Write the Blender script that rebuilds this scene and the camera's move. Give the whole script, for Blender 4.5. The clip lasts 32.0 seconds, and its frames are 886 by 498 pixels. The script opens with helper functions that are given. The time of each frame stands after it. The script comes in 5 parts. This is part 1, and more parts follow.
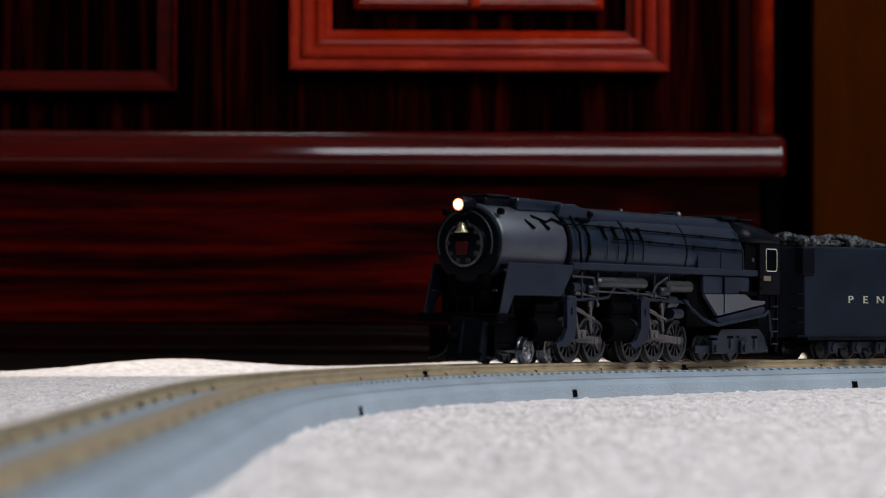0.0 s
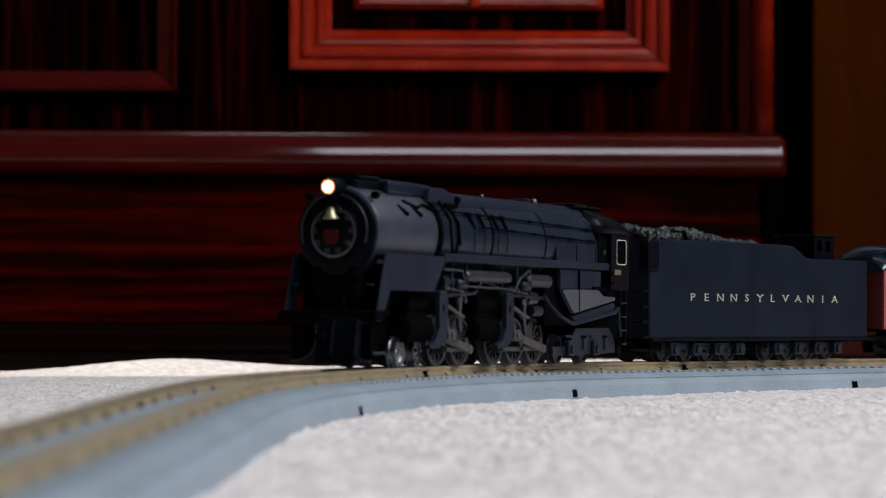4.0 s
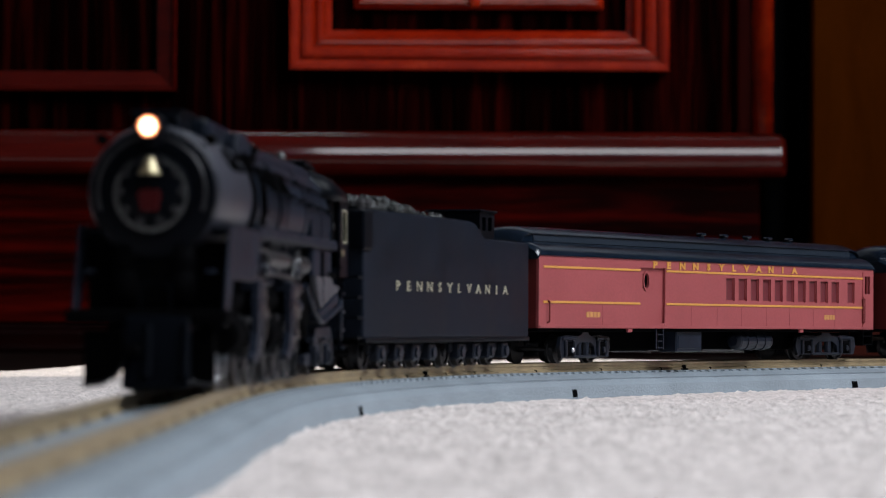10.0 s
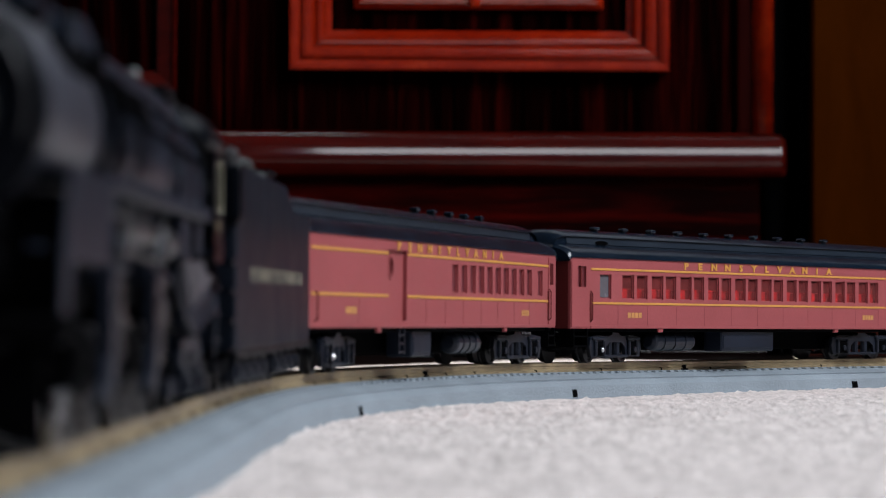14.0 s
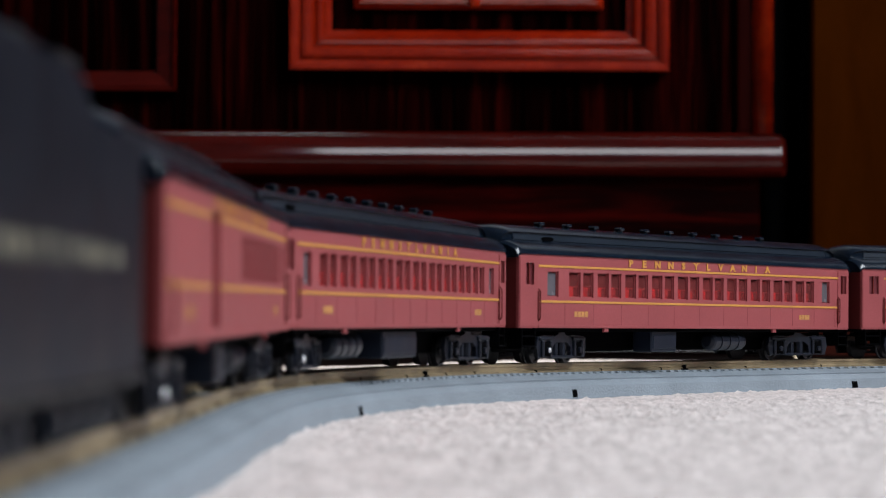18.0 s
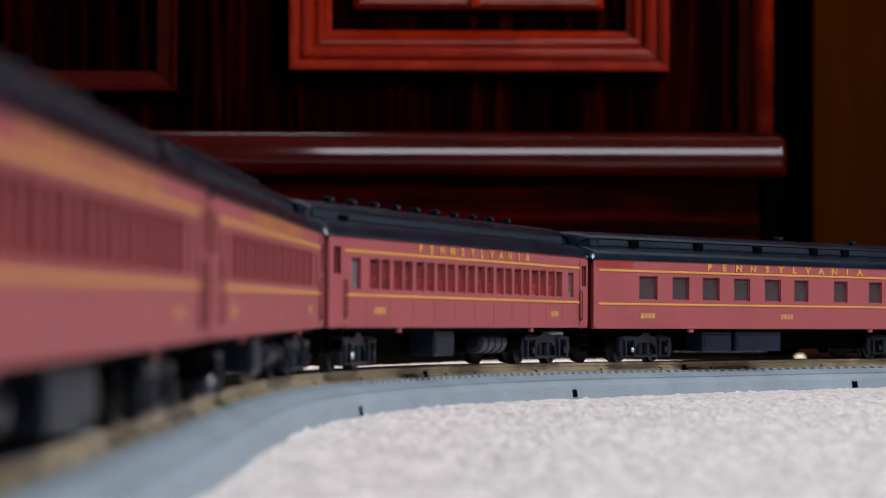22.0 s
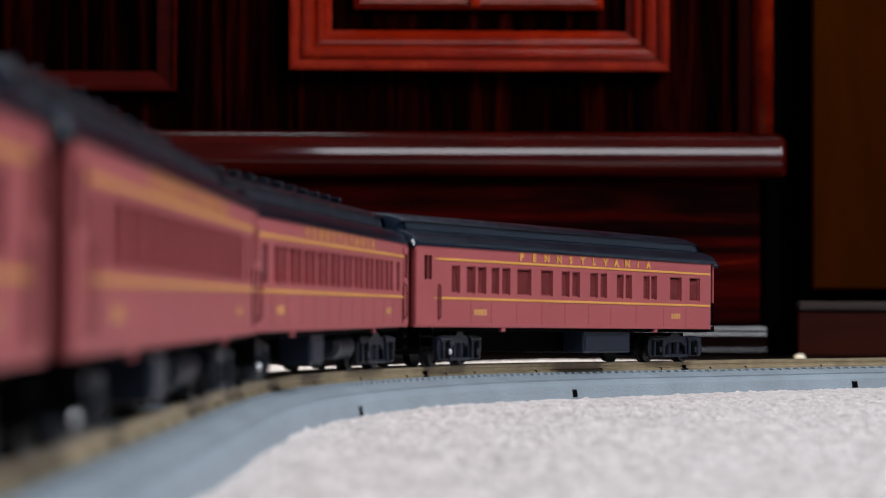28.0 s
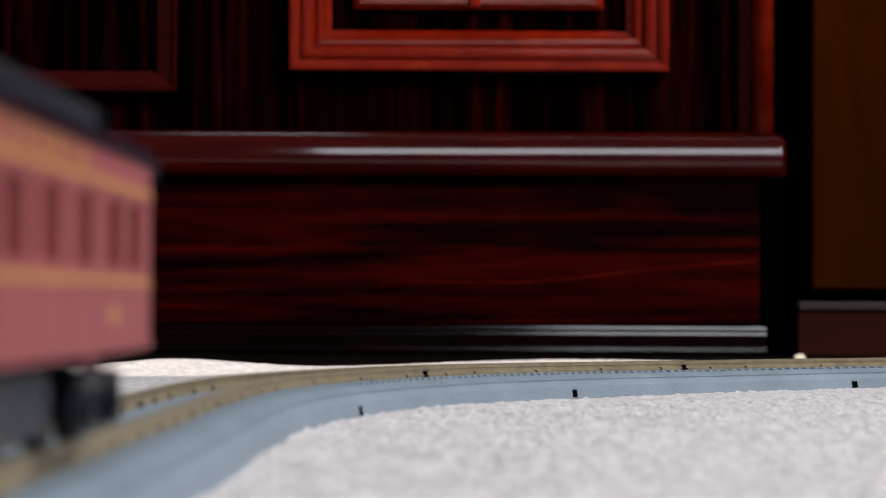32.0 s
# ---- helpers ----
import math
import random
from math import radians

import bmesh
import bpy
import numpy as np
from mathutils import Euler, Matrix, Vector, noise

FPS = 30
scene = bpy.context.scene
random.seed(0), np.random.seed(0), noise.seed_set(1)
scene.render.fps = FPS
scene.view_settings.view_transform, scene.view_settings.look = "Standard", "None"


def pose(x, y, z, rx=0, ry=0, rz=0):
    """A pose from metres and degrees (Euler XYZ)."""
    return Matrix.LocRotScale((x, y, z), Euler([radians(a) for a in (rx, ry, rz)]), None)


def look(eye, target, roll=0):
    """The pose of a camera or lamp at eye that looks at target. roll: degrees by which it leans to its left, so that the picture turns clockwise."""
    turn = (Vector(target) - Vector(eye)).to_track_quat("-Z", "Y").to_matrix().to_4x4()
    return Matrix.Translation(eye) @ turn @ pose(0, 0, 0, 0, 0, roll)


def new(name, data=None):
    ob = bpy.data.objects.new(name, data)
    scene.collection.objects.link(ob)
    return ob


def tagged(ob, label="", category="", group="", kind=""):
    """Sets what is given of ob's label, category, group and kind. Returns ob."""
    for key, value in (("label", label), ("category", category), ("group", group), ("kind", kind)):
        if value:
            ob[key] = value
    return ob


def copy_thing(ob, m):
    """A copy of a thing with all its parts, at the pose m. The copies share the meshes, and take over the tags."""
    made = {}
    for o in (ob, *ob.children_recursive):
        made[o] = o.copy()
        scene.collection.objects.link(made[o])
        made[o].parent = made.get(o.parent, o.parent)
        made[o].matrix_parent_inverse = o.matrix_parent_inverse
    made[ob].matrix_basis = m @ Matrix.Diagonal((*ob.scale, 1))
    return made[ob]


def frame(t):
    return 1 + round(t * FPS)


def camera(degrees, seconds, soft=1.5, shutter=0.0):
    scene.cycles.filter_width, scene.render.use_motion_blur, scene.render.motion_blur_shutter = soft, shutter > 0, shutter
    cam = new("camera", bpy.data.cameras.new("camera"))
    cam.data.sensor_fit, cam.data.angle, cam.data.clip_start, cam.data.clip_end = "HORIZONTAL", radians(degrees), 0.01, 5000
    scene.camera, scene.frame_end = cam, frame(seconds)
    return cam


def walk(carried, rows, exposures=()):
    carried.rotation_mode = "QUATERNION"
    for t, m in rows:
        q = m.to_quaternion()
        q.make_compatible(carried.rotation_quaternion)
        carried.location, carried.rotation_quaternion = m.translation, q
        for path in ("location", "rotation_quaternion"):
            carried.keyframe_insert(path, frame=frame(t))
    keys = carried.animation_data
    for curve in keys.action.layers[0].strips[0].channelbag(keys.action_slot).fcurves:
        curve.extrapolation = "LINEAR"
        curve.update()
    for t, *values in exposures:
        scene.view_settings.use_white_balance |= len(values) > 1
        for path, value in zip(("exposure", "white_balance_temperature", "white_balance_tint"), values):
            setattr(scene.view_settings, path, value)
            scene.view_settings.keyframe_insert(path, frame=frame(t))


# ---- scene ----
RAIL = 0.0124              # rail head above the carpet
EYE = RAIL + 0.0207
cam = camera(18.435, 32.0, soft=1.1)
cam.data.dof.use_dof, cam.data.dof.focus_distance, cam.data.dof.aperture_fstop = True, 1.10, 28.0
CAM_POSE = pose(0, 0, EYE, 91.273, 0, 0) @ pose(0, 0, 0, 0, 0, 0.257)
walk(cam, [(0.0, CAM_POSE), (32.0, CAM_POSE)])

# ---- the line of the track: curvature and height along it ----
DS = 0.004
S = np.arange(-3.2, 4.2, DS)
BEND_AT = [-1.94, -1.9] + [-0.7 + 0.2 * i for i in range(8)] + [1.4, 1.44, 3.36, 3.40]
BEND = [0.0, 1.37] + [1.511, 1.511, 1.354, 1.378, 1.17, 1.328, -0.077] + [0.0, 0.0, 1.553, 1.553, 0.0]
RISE = [-0.00106, -0.00064, -0.00017, 0.00012, 0.00173, 0.0025, 0.00222, 0.00179, 0.00111]
K = np.interp(S, BEND_AT, BEND)
I0 = int(np.argmin(abs(S)))
A = np.concatenate([[0], np.cumsum((K[1:] + K[:-1]) / 2 * DS)])
A = A - A[I0] + 4.2066
PX = np.concatenate([[0], np.cumsum((np.cos(A)[1:] + np.cos(A)[:-1]) / 2 * DS)])
PY = np.concatenate([[0], np.cumsum((np.sin(A)[1:] + np.sin(A)[:-1]) / 2 * DS)])
PX, PY = PX - PX[I0] + 0.0448, PY - PY[I0] + 1.0310
PZ = RAIL + np.interp(S, [-0.7 + 0.2 * i for i in range(9)] + [2.5], RISE + RISE[:1])
# the train's way along the track, by the first carriage's middle
T_AT = [0.0, 1, 2, 3, 4.5, 6, 7, 8, 9, 10, 11, 12, 13, 14, 15.5, 17, 18, 19, 20, 21, 22, 23, 24, 25, 26.5, 28, 29, 30, 31, 32]
S_AT = [-0.4854, -0.4618, -0.4302, -0.4006, -0.3425, -0.2896, -0.2417, -0.1888, -0.1356, -0.0826, -0.0213, 0.0389, 0.1031, 0.1729, 0.2871, 0.4084, 0.5028, 0.601, 0.7082, 0.849, 0.9934, 1.1499, 1.3306, 1.4850, 1.724, 2.01, 2.1781, 2.3572, 2.5591, 2.7545]
PITCH, TRUCKS = 0.2821, 0.1930
TENDER_AT, LOCO_AT = 0.2204, 0.4354


# ---- world, light ----
world = bpy.data.worlds.new("sky")
scene.world = world
world.use_nodes = True
wn = world.node_tree
sky = wn.nodes.new("ShaderNodeTexSky")
sky.sky_type, sky.sun_disc = "NISHITA", False
sky.sun_elevation, sky.sun_rotation = radians(35), radians(-121)
wn.links.new(sky.outputs["Color"], wn.nodes["Background"].inputs["Color"])
wn.nodes["Background"].inputs["Strength"].default_value = 0.12


def area_light(name, m, sx, sy, watts, color):
    d = bpy.data.lights.new(name, "AREA")
    d.shape, d.size, d.size_y, d.energy, d.color = "RECTANGLE", sx, sy, watts, color
    ob = new(name, d)
    ob.matrix_world = m
    return ob


# daylight by the high window on the right; rear strip added for highlights
area_light("window_daylight", look((1.72, 0.45, 1.75), (0.1, 0.95, 0.0)), 1.6, 1.05, 83, (0.88, 0.94, 1.0))
area_light("rear_highlight_strip", look((0.97, -1.14, 2.03), (0.3, 1.6, 0.2)), 1.5, 0.3, 13.0, (0.93, 0.96, 1.0))
# a low sun through the window on the left, which falls on the carpet's far edge alone
sun = new("sun", bpy.data.lights.new("sun", "SUN"))
sun.data.energy, sun.data.angle, sun.data.color = 3.8, radians(1.8), (1.0, 0.93, 0.80)
sun.matrix_world = look((-2, -1.2, 1.63), (0, 0, 0))
scene.view_settings.exposure = 0.0


# ---- materials ----
def link_noise(nt, scale, detail, kind="ShaderNodeTexNoise", coord="Object", stretch=None):
    tc = nt.nodes.new("ShaderNodeTexCoord")
    src = tc.outputs[coord]
    if stretch:
        mp = nt.nodes.new("ShaderNodeMapping")
        mp.inputs["Scale"].default_value = stretch
        nt.links.new(src, mp.inputs["Vector"])
        src = mp.outputs["Vector"]
    n = nt.nodes.new(kind)
    n.inputs["Scale"].default_value = scale
    if "Detail" in n.inputs:
        n.inputs["Detail"].default_value = detail
    nt.links.new(src, n.inputs["Vector"])
    return n


def ramp_of(nt, fac, stops):
    r = nt.nodes.new("ShaderNodeValToRGB")
    while len(r.color_ramp.elements) < len(stops):
        r.color_ramp.elements.new(0.5)
    for e, (pos, col) in zip(r.color_ramp.elements, stops):
        e.position, e.color = pos, (*col, 1)
    nt.links.new(fac, r.inputs["Fac"])
    return r


def material(name, color, rough=0.5, metal=0.0, vary=0.12, scale=60.0, fine=900.0, bump=0.15, depth=0.0002, coat=0.0, spec=0.5):
    """A plain painted or moulded surface with mottling at two scales, uneven gloss and fine relief."""
    m = bpy.data.materials.new(name)
    m.use_nodes = True
    nt = m.node_tree
    b = nt.nodes["Principled BSDF"]
    b.inputs["Metallic"].default_value, b.inputs["Roughness"].default_value = metal, rough
    b.inputs["Coat Weight"].default_value = coat
    b.inputs["Specular IOR Level"].default_value = spec
    big, small = link_noise(nt, scale, 4), link_noise(nt, fine, 3)
    lo, hi = [max(0, c * (1 - vary)) for c in color], [min(1, c * (1 + vary)) for c in color]
    r = ramp_of(nt, big.outputs["Fac"], [(0.3, lo), (0.7, hi)])
    mix = nt.nodes.new("ShaderNodeMix")
    mix.data_type, mix.blend_type = "RGBA", "MULTIPLY"
    mix.inputs["Factor"].default_value = 0.5
    r2 = ramp_of(nt, small.outputs["Fac"], [(0.3, (0.75, 0.75, 0.75)), (0.7, (1, 1, 1))])
    nt.links.new(r.outputs["Color"], mix.inputs["A"])
    nt.links.new(r2.outputs["Color"], mix.inputs["B"])
    nt.links.new(mix.outputs["Result"], b.inputs["Base Color"])
    mr = nt.nodes.new("ShaderNodeMapRange")
    mr.inputs["To Min"].default_value, mr.inputs["To Max"].default_value = max(0.03, rough - 0.1), min(1, rough + 0.1)
    nt.links.new(big.outputs["Fac"], mr.inputs["Value"])
    nt.links.new(mr.outputs["Result"], b.inputs["Roughness"])
    bp = nt.nodes.new("ShaderNodeBump")
    bp.inputs["Strength"].default_value, bp.inputs["Distance"].default_value = bump, depth
    nt.links.new(small.outputs["Fac"], bp.inputs["Height"])
    nt.links.new(bp.outputs["Normal"], b.inputs["Normal"])
    return m


def wood(name, stops, rough, stretch, scale=9.0, coat=0.6, gloss=0.25, ior=1.65, sheen=0.11):
    """Lacquered wood with long streaks along the stretched axis."""
    m = bpy.data.materials.new(name)
    m.use_nodes = True
    nt = m.node_tree
    b = nt.nodes["Principled BSDF"]
    b.inputs["Roughness"].default_value, b.inputs["Coat Weight"].default_value, b.inputs["Coat Roughness"].default_value = rough, coat, sheen
    b.inputs["Coat IOR"].default_value = ior
    b.inputs["Specular IOR Level"].default_value = gloss
    n = link_noise(nt, scale, 6, stretch=stretch)
    n.inputs["Distortion"].default_value = 1.1
    f = link_noise(nt, scale * 9, 3, stretch=stretch)
    mx = nt.nodes.new("ShaderNodeMath")
    mx.operation = "MULTIPLY_ADD"
    mx.inputs[1].default_value = 0.35
    nt.links.new(f.outputs["Fac"], mx.inputs[0])
    nt.links.new(n.outputs["Fac"], mx.inputs[2])
    sub = nt.nodes.new("ShaderNodeMath")
    sub.operation = "SUBTRACT"
    sub.inputs[1].default_value = 0.175
    nt.links.new(mx.outputs[0], sub.inputs[0])
    r = ramp_of(nt, sub.outputs[0], stops)
    nt.links.new(r.outputs["Color"], b.inputs["Base Color"])
    bp = nt.nodes.new("ShaderNodeBump")
    bp.inputs["Strength"].default_value, bp.inputs["Distance"].default_value = 0.06, 0.0004
    nt.links.new(f.outputs["Fac"], bp.inputs["Height"])
    nt.links.new(bp.outputs["Normal"], b.inputs["Normal"])
    return m


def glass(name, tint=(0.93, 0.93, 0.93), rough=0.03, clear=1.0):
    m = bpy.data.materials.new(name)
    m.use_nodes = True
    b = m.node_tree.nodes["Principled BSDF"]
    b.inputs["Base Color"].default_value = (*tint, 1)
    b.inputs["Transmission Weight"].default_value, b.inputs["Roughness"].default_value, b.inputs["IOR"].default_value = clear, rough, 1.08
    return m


def glow(name, color, strength):
    m = bpy.data.materials.new(name)
    m.use_nodes = True
    b = m.node_tree.nodes["Principled BSDF"]
    b.inputs["Base Color"].default_value = (*color, 1)
    b.inputs["Emission Color"].default_value, b.inputs["Emission Strength"].default_value = (*color, 1), strength
    return m


M_CARPET = material("carpet_pile", (0.71, 0.634, 0.612), 0.95, vary=0.2, scale=210, fine=620, bump=1.0, depth=0.0011, spec=0.12)
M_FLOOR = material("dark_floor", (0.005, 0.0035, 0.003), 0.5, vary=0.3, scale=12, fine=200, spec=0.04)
# unseen walls, made dark to hold back reflected light
M_WALL = material("room_paint", (0.055, 0.058, 0.063), 0.9, scale=4, fine=120)
M_WHITE = material("white_bounce_paint", (0.72, 0.74, 0.76), 0.9, scale=4, fine=120)
# unseen ceiling, darkened to keep its reflection off the wood
M_CEIL = material("ceiling_paint", (0.16, 0.165, 0.17), 0.9, scale=4, fine=120)
M_BALLAST = material("grey_blue_roadbed", (0.225, 0.262, 0.30), 0.55, vary=0.12, scale=40, fine=1100, bump=0.7, depth=0.0006)
M_RAIL = material("weathered_rail", (0.30, 0.228, 0.135), 0.45, metal=0.35, vary=0.25, scale=160, fine=1200, bump=0.3)
# near-black plastic, also the deep shade in engine recesses and wardrobe gaps
M_CLIP = material("matt_black_plastic_and_shade", (0.0016, 0.0016, 0.0020), 0.75, spec=0.012)
# engine black split by light: darker for front and underside, M_SKIRT lighter for flanks
M_BLACK = material("black_engine_paint_and_shade", (0.0020, 0.0028, 0.0048), 0.33, vary=0.25, scale=90, fine=1500, bump=0.1, spec=0.045)
M_BOILER = material("boiler_paint", (0.0066, 0.0112, 0.0205), 0.36, vary=0.3, scale=110, fine=1500, bump=0.12, spec=0.16)
M_TANK = material("tank_side_paint", (0.0054, 0.0082, 0.0146), 0.42, vary=0.22, scale=70, fine=1500, bump=0.1, spec=0.08)
M_SKIRT = material("lit_graphite_flank_paint", (0.0090, 0.0125, 0.0220), 0.42, vary=0.22, scale=90, fine=1500, bump=0.1, spec=0.12)
M_DARK = material("dark_grey_plastic", (0.0080, 0.0105, 0.0180), 0.36, vary=0.35, scale=140, fine=1500, spec=0.22)
M_GREYMETAL = material("dull_grey_metal", (0.029, 0.029, 0.033), 0.4, metal=0.5, vary=0.3, scale=200, fine=2000)
M_STEEL = material("bright_tyre_steel", (0.28, 0.28, 0.30), 0.28, metal=1.0, vary=0.2, scale=200)
M_BRASS = material("brass", (0.42, 0.36, 0.23), 0.38, metal=0.9)
M_RED = material("red_plate_paint", (0.045, 0.003, 0.004), 0.5, spec=0.1)
M_ROD = material("rod_steel", (0.085, 0.072, 0.070), 0.4, metal=0.5, vary=0.3, scale=200)
M_POLISH = material("polished_axle_steel", (0.8, 0.8, 0.82), 0.3, metal=1.0, vary=0.1, scale=300)
M_PLATE = material("bare_plate", (0.042, 0.043, 0.054), 0.5, vary=0.2, scale=120)
M_TUSCAN = material("maroon_carriage_paint", (0.298, 0.066, 0.071), 0.5, vary=0.07, scale=50, fine=1400, bump=0.06, spec=0.25)
M_TUSCAN_DARK = material("dark_maroon_paint_and_shade", (0.11, 0.014, 0.014), 0.6, vary=0.1, spec=0.15)
M_GOLD = material("yellow_gold_lining", (0.56, 0.255, 0.048), 0.5, vary=0.08)
M_NUMBER = material("worn_gold_paint", (0.47, 0.215, 0.065), 0.6, vary=0.2, scale=300)
# opaque grey standing in for the dim inside and far windows behind the glass
M_GREYPANE = material("opaque_grey_pane", (0.045, 0.030, 0.034), 0.3, vary=0.25, scale=150)
M_LETTER = material("pale_gold_lettering", (0.36, 0.34, 0.25), 0.5, vary=0.08)
M_ROOF = material("black_roof_paint", (0.0032, 0.0078, 0.0165), 0.22, vary=0.2, scale=60, fine=1300, bump=0.03, spec=0.45)
M_SEAT = material("red_seat_plush", (0.52, 0.012, 0.020), 0.85)
M_COAL = material("coal", (0.006, 0.008, 0.009), 0.22, vary=0.4, scale=400, fine=2500, bump=0.8, depth=0.0005)
M_CREAM = material("cream_plastic", (0.75, 0.66, 0.52), 0.5)
M_OPAL = material("frosted_pane", (0.105, 0.098, 0.112), 0.25)
# opaque pane whose red stands in for the dimly lit inside
M_REDPANE = material("opaque_dim_red_pane", (0.125, 0.022, 0.028), 0.4, spec=0.4)
M_JOINT = material("sheet_joint_paint", (0.245, 0.055, 0.064), 0.6, spec=0.2)
M_INSIDE = material("carriage_lining", (0.22, 0.05, 0.055), 0.7, spec=0.2)
M_SASH = material("blue_grey_sash_and_light", (0.011, 0.017, 0.027), 0.36, spec=0.35)
# red tint and slight milkiness stand in for dim light inside the coaches
M_GLASS = glass("red_inner_light_glazing", (0.62, 0.17, 0.17), 0.03, 0.9)
M_LAMP = glow("headlamp_glow", (1.0, 0.72, 0.45), 6.0)
# added glow that imitates the orange halo round the lens
M_LAMP_RIM = glow("headlamp_halo_glow", (1.0, 0.32, 0.14), 0.9)
MAHOG_H = wood("mahogany_along", [(0.36, (0.0045, 0.0002, 0.0002)), (0.50, (0.024, 0.0006, 0.0004)), (0.66, (0.060, 0.0015, 0.0008)), (0.84, (0.13, 0.005, 0.002))], 0.4, (0.45, 6, 9), scale=6, coat=0.0, gloss=0.02)
MAHOG_V = wood("mahogany_upright", [(0.42, (0.0010, 0.0002, 0.0002)), (0.56, (0.0065, 0.0005, 0.0005)), (0.68, (0.021, 0.0014, 0.0010)), (0.80, (0.045, 0.0028, 0.0018))], 0.4, (9.5, 6, 0.30), scale=7, coat=0.0, gloss=0.0)
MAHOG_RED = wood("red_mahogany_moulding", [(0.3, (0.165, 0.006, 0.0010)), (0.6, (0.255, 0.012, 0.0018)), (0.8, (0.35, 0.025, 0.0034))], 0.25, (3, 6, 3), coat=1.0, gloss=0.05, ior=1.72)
MAHOG_BAR = wood("dark_red_rail_and_shade_lacquer", [(0.3, (0.032, 0.0014, 0.0008)), (0.7, (0.062, 0.0030, 0.0015))], 0.3, (1, 6, 9), coat=0.9, gloss=0.03, ior=1.47, sheen=0.06)
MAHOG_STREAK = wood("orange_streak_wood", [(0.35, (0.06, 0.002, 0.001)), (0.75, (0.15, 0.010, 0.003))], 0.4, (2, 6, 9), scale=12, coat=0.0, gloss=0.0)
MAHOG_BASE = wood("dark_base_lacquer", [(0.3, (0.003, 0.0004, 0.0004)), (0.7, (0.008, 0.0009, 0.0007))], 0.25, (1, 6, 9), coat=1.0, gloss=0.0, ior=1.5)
WOOD_BROWN = wood("brown_board", [(0.3, (0.027, 0.0054, 0.0003)), (0.7, (0.038, 0.0080, 0.0006))], 0.6, (3, 5, 0.8), coat=0.0, gloss=0.0)
WOOD_PLINTH = wood("reddish_brown_board", [(0.3, (0.028, 0.0042, 0.002)), (0.7, (0.042, 0.0064, 0.003))], 0.5, (1, 5, 6), coat=0.0, gloss=0.08)
WOOD_CAP = wood("grey_board_edge", [(0.3, (0.040, 0.028, 0.024)), (0.7, (0.072, 0.056, 0.050))], 0.6, (1, 5, 6), coat=0.0, gloss=0.1)
MAHOG_DARK = wood("dull_dark_mahogany", [(0.3, (0.008, 0.0006, 0.0004)), (0.7, (0.024, 0.0013, 0.0008))], 0.45, (12, 6, 0.4), coat=0.0, gloss=0.02)
M_COUPLER = material("dull_brown_metal", (0.030, 0.019, 0.013), 0.5, metal=0.2)
M_RING = material("dull_silver_ring", (0.085, 0.09, 0.092), 0.4, metal=0.7, vary=0.3, scale=300)


# ---- builders ----
def part(name, bm, mat, parent=None, label="", smooth=False):
    me = bpy.data.meshes.new(name)
    bm.to_mesh(me)
    bm.free()
    if mat:
        me.materials.append(mat)
    if smooth:
        me.polygons.foreach_set("use_smooth", [True] * len(me.polygons))
    ob = new(name, me)
    if parent:
        ob.parent = parent
    if label:
        ob["label"] = label
    return ob


def smooth_but(ob, degrees):
    """Smooth shading but for edges sharper than that."""
    ob.data.polygons.foreach_set("use_smooth", [True] * len(ob.data.polygons))
    ob.data.set_sharp_from_angle(angle=radians(degrees))
    return ob


def again(ob, m, parent=None):
    """The same mesh once more, as an object of its own."""
    o = new(ob.name.split(".")[0], ob.data)
    o.parent = parent or ob.parent
    o.matrix_basis = m
    if "label" in ob:
        o["label"] = ob["label"]
    return o


def box(bm, x0, x1, y0, y1, z0, z1, bevel=0.0, seg=1):
    r = bmesh.ops.create_cube(bm, size=1.0)
    m = Matrix.Translation(((x0 + x1) / 2, (y0 + y1) / 2, (z0 + z1) / 2)) @ Matrix.Diagonal((abs(x1 - x0), abs(y1 - y0), abs(z1 - z0), 1))
    bmesh.ops.transform(bm, matrix=m, verts=r["verts"])
    if bevel:
        es = list({e for v in r["verts"] for e in v.link_edges})
        bmesh.ops.bevel(bm, geom=es, offset=bevel, segments=seg, profile=0.5, affect="EDGES")
    return bm


def boxed(*a, **k):
    return box(bmesh.new(), *a, **k)


def rod(bm, p, q, r, seg=10, r2=None):
    """A round bar from p to q."""
    p, q = Vector(p), Vector(q)
    d = q - p
    m = Matrix.Translation((p + q) / 2) @ d.to_track_quat("Z", "Y").to_matrix().to_4x4()
    bmesh.ops.create_cone(bm, cap_ends=True, segments=seg, radius1=r, radius2=r if r2 is None else r2, depth=d.length, matrix=m)
    return bm


def rodded(*a, **k):
    return rod(bmesh.new(), *a, **k)


def pipe(bm, pts, r, seg=8):
    """A bent round pipe through the points, in one piece."""
    pts = [Vector(p) for p in pts]
    rows = []
    for i, p in enumerate(pts):
        d = (pts[min(i + 1, len(pts) - 1)] - p).normalized() + (p - pts[max(i - 1, 0)]).normalized()
        d = d.normalized() if d.length > 1e-6 else Vector((1, 0, 0))
        side = d.cross(Vector((0.31, 0.83, 0.46))).normalized()
        up = side.cross(d)
        rows.append([tuple(p + r * (math.cos(2 * math.pi * k / seg) * side + math.sin(2 * math.pi * k / seg) * up)) for k in range(seg)])
    return loft(bm, rows)


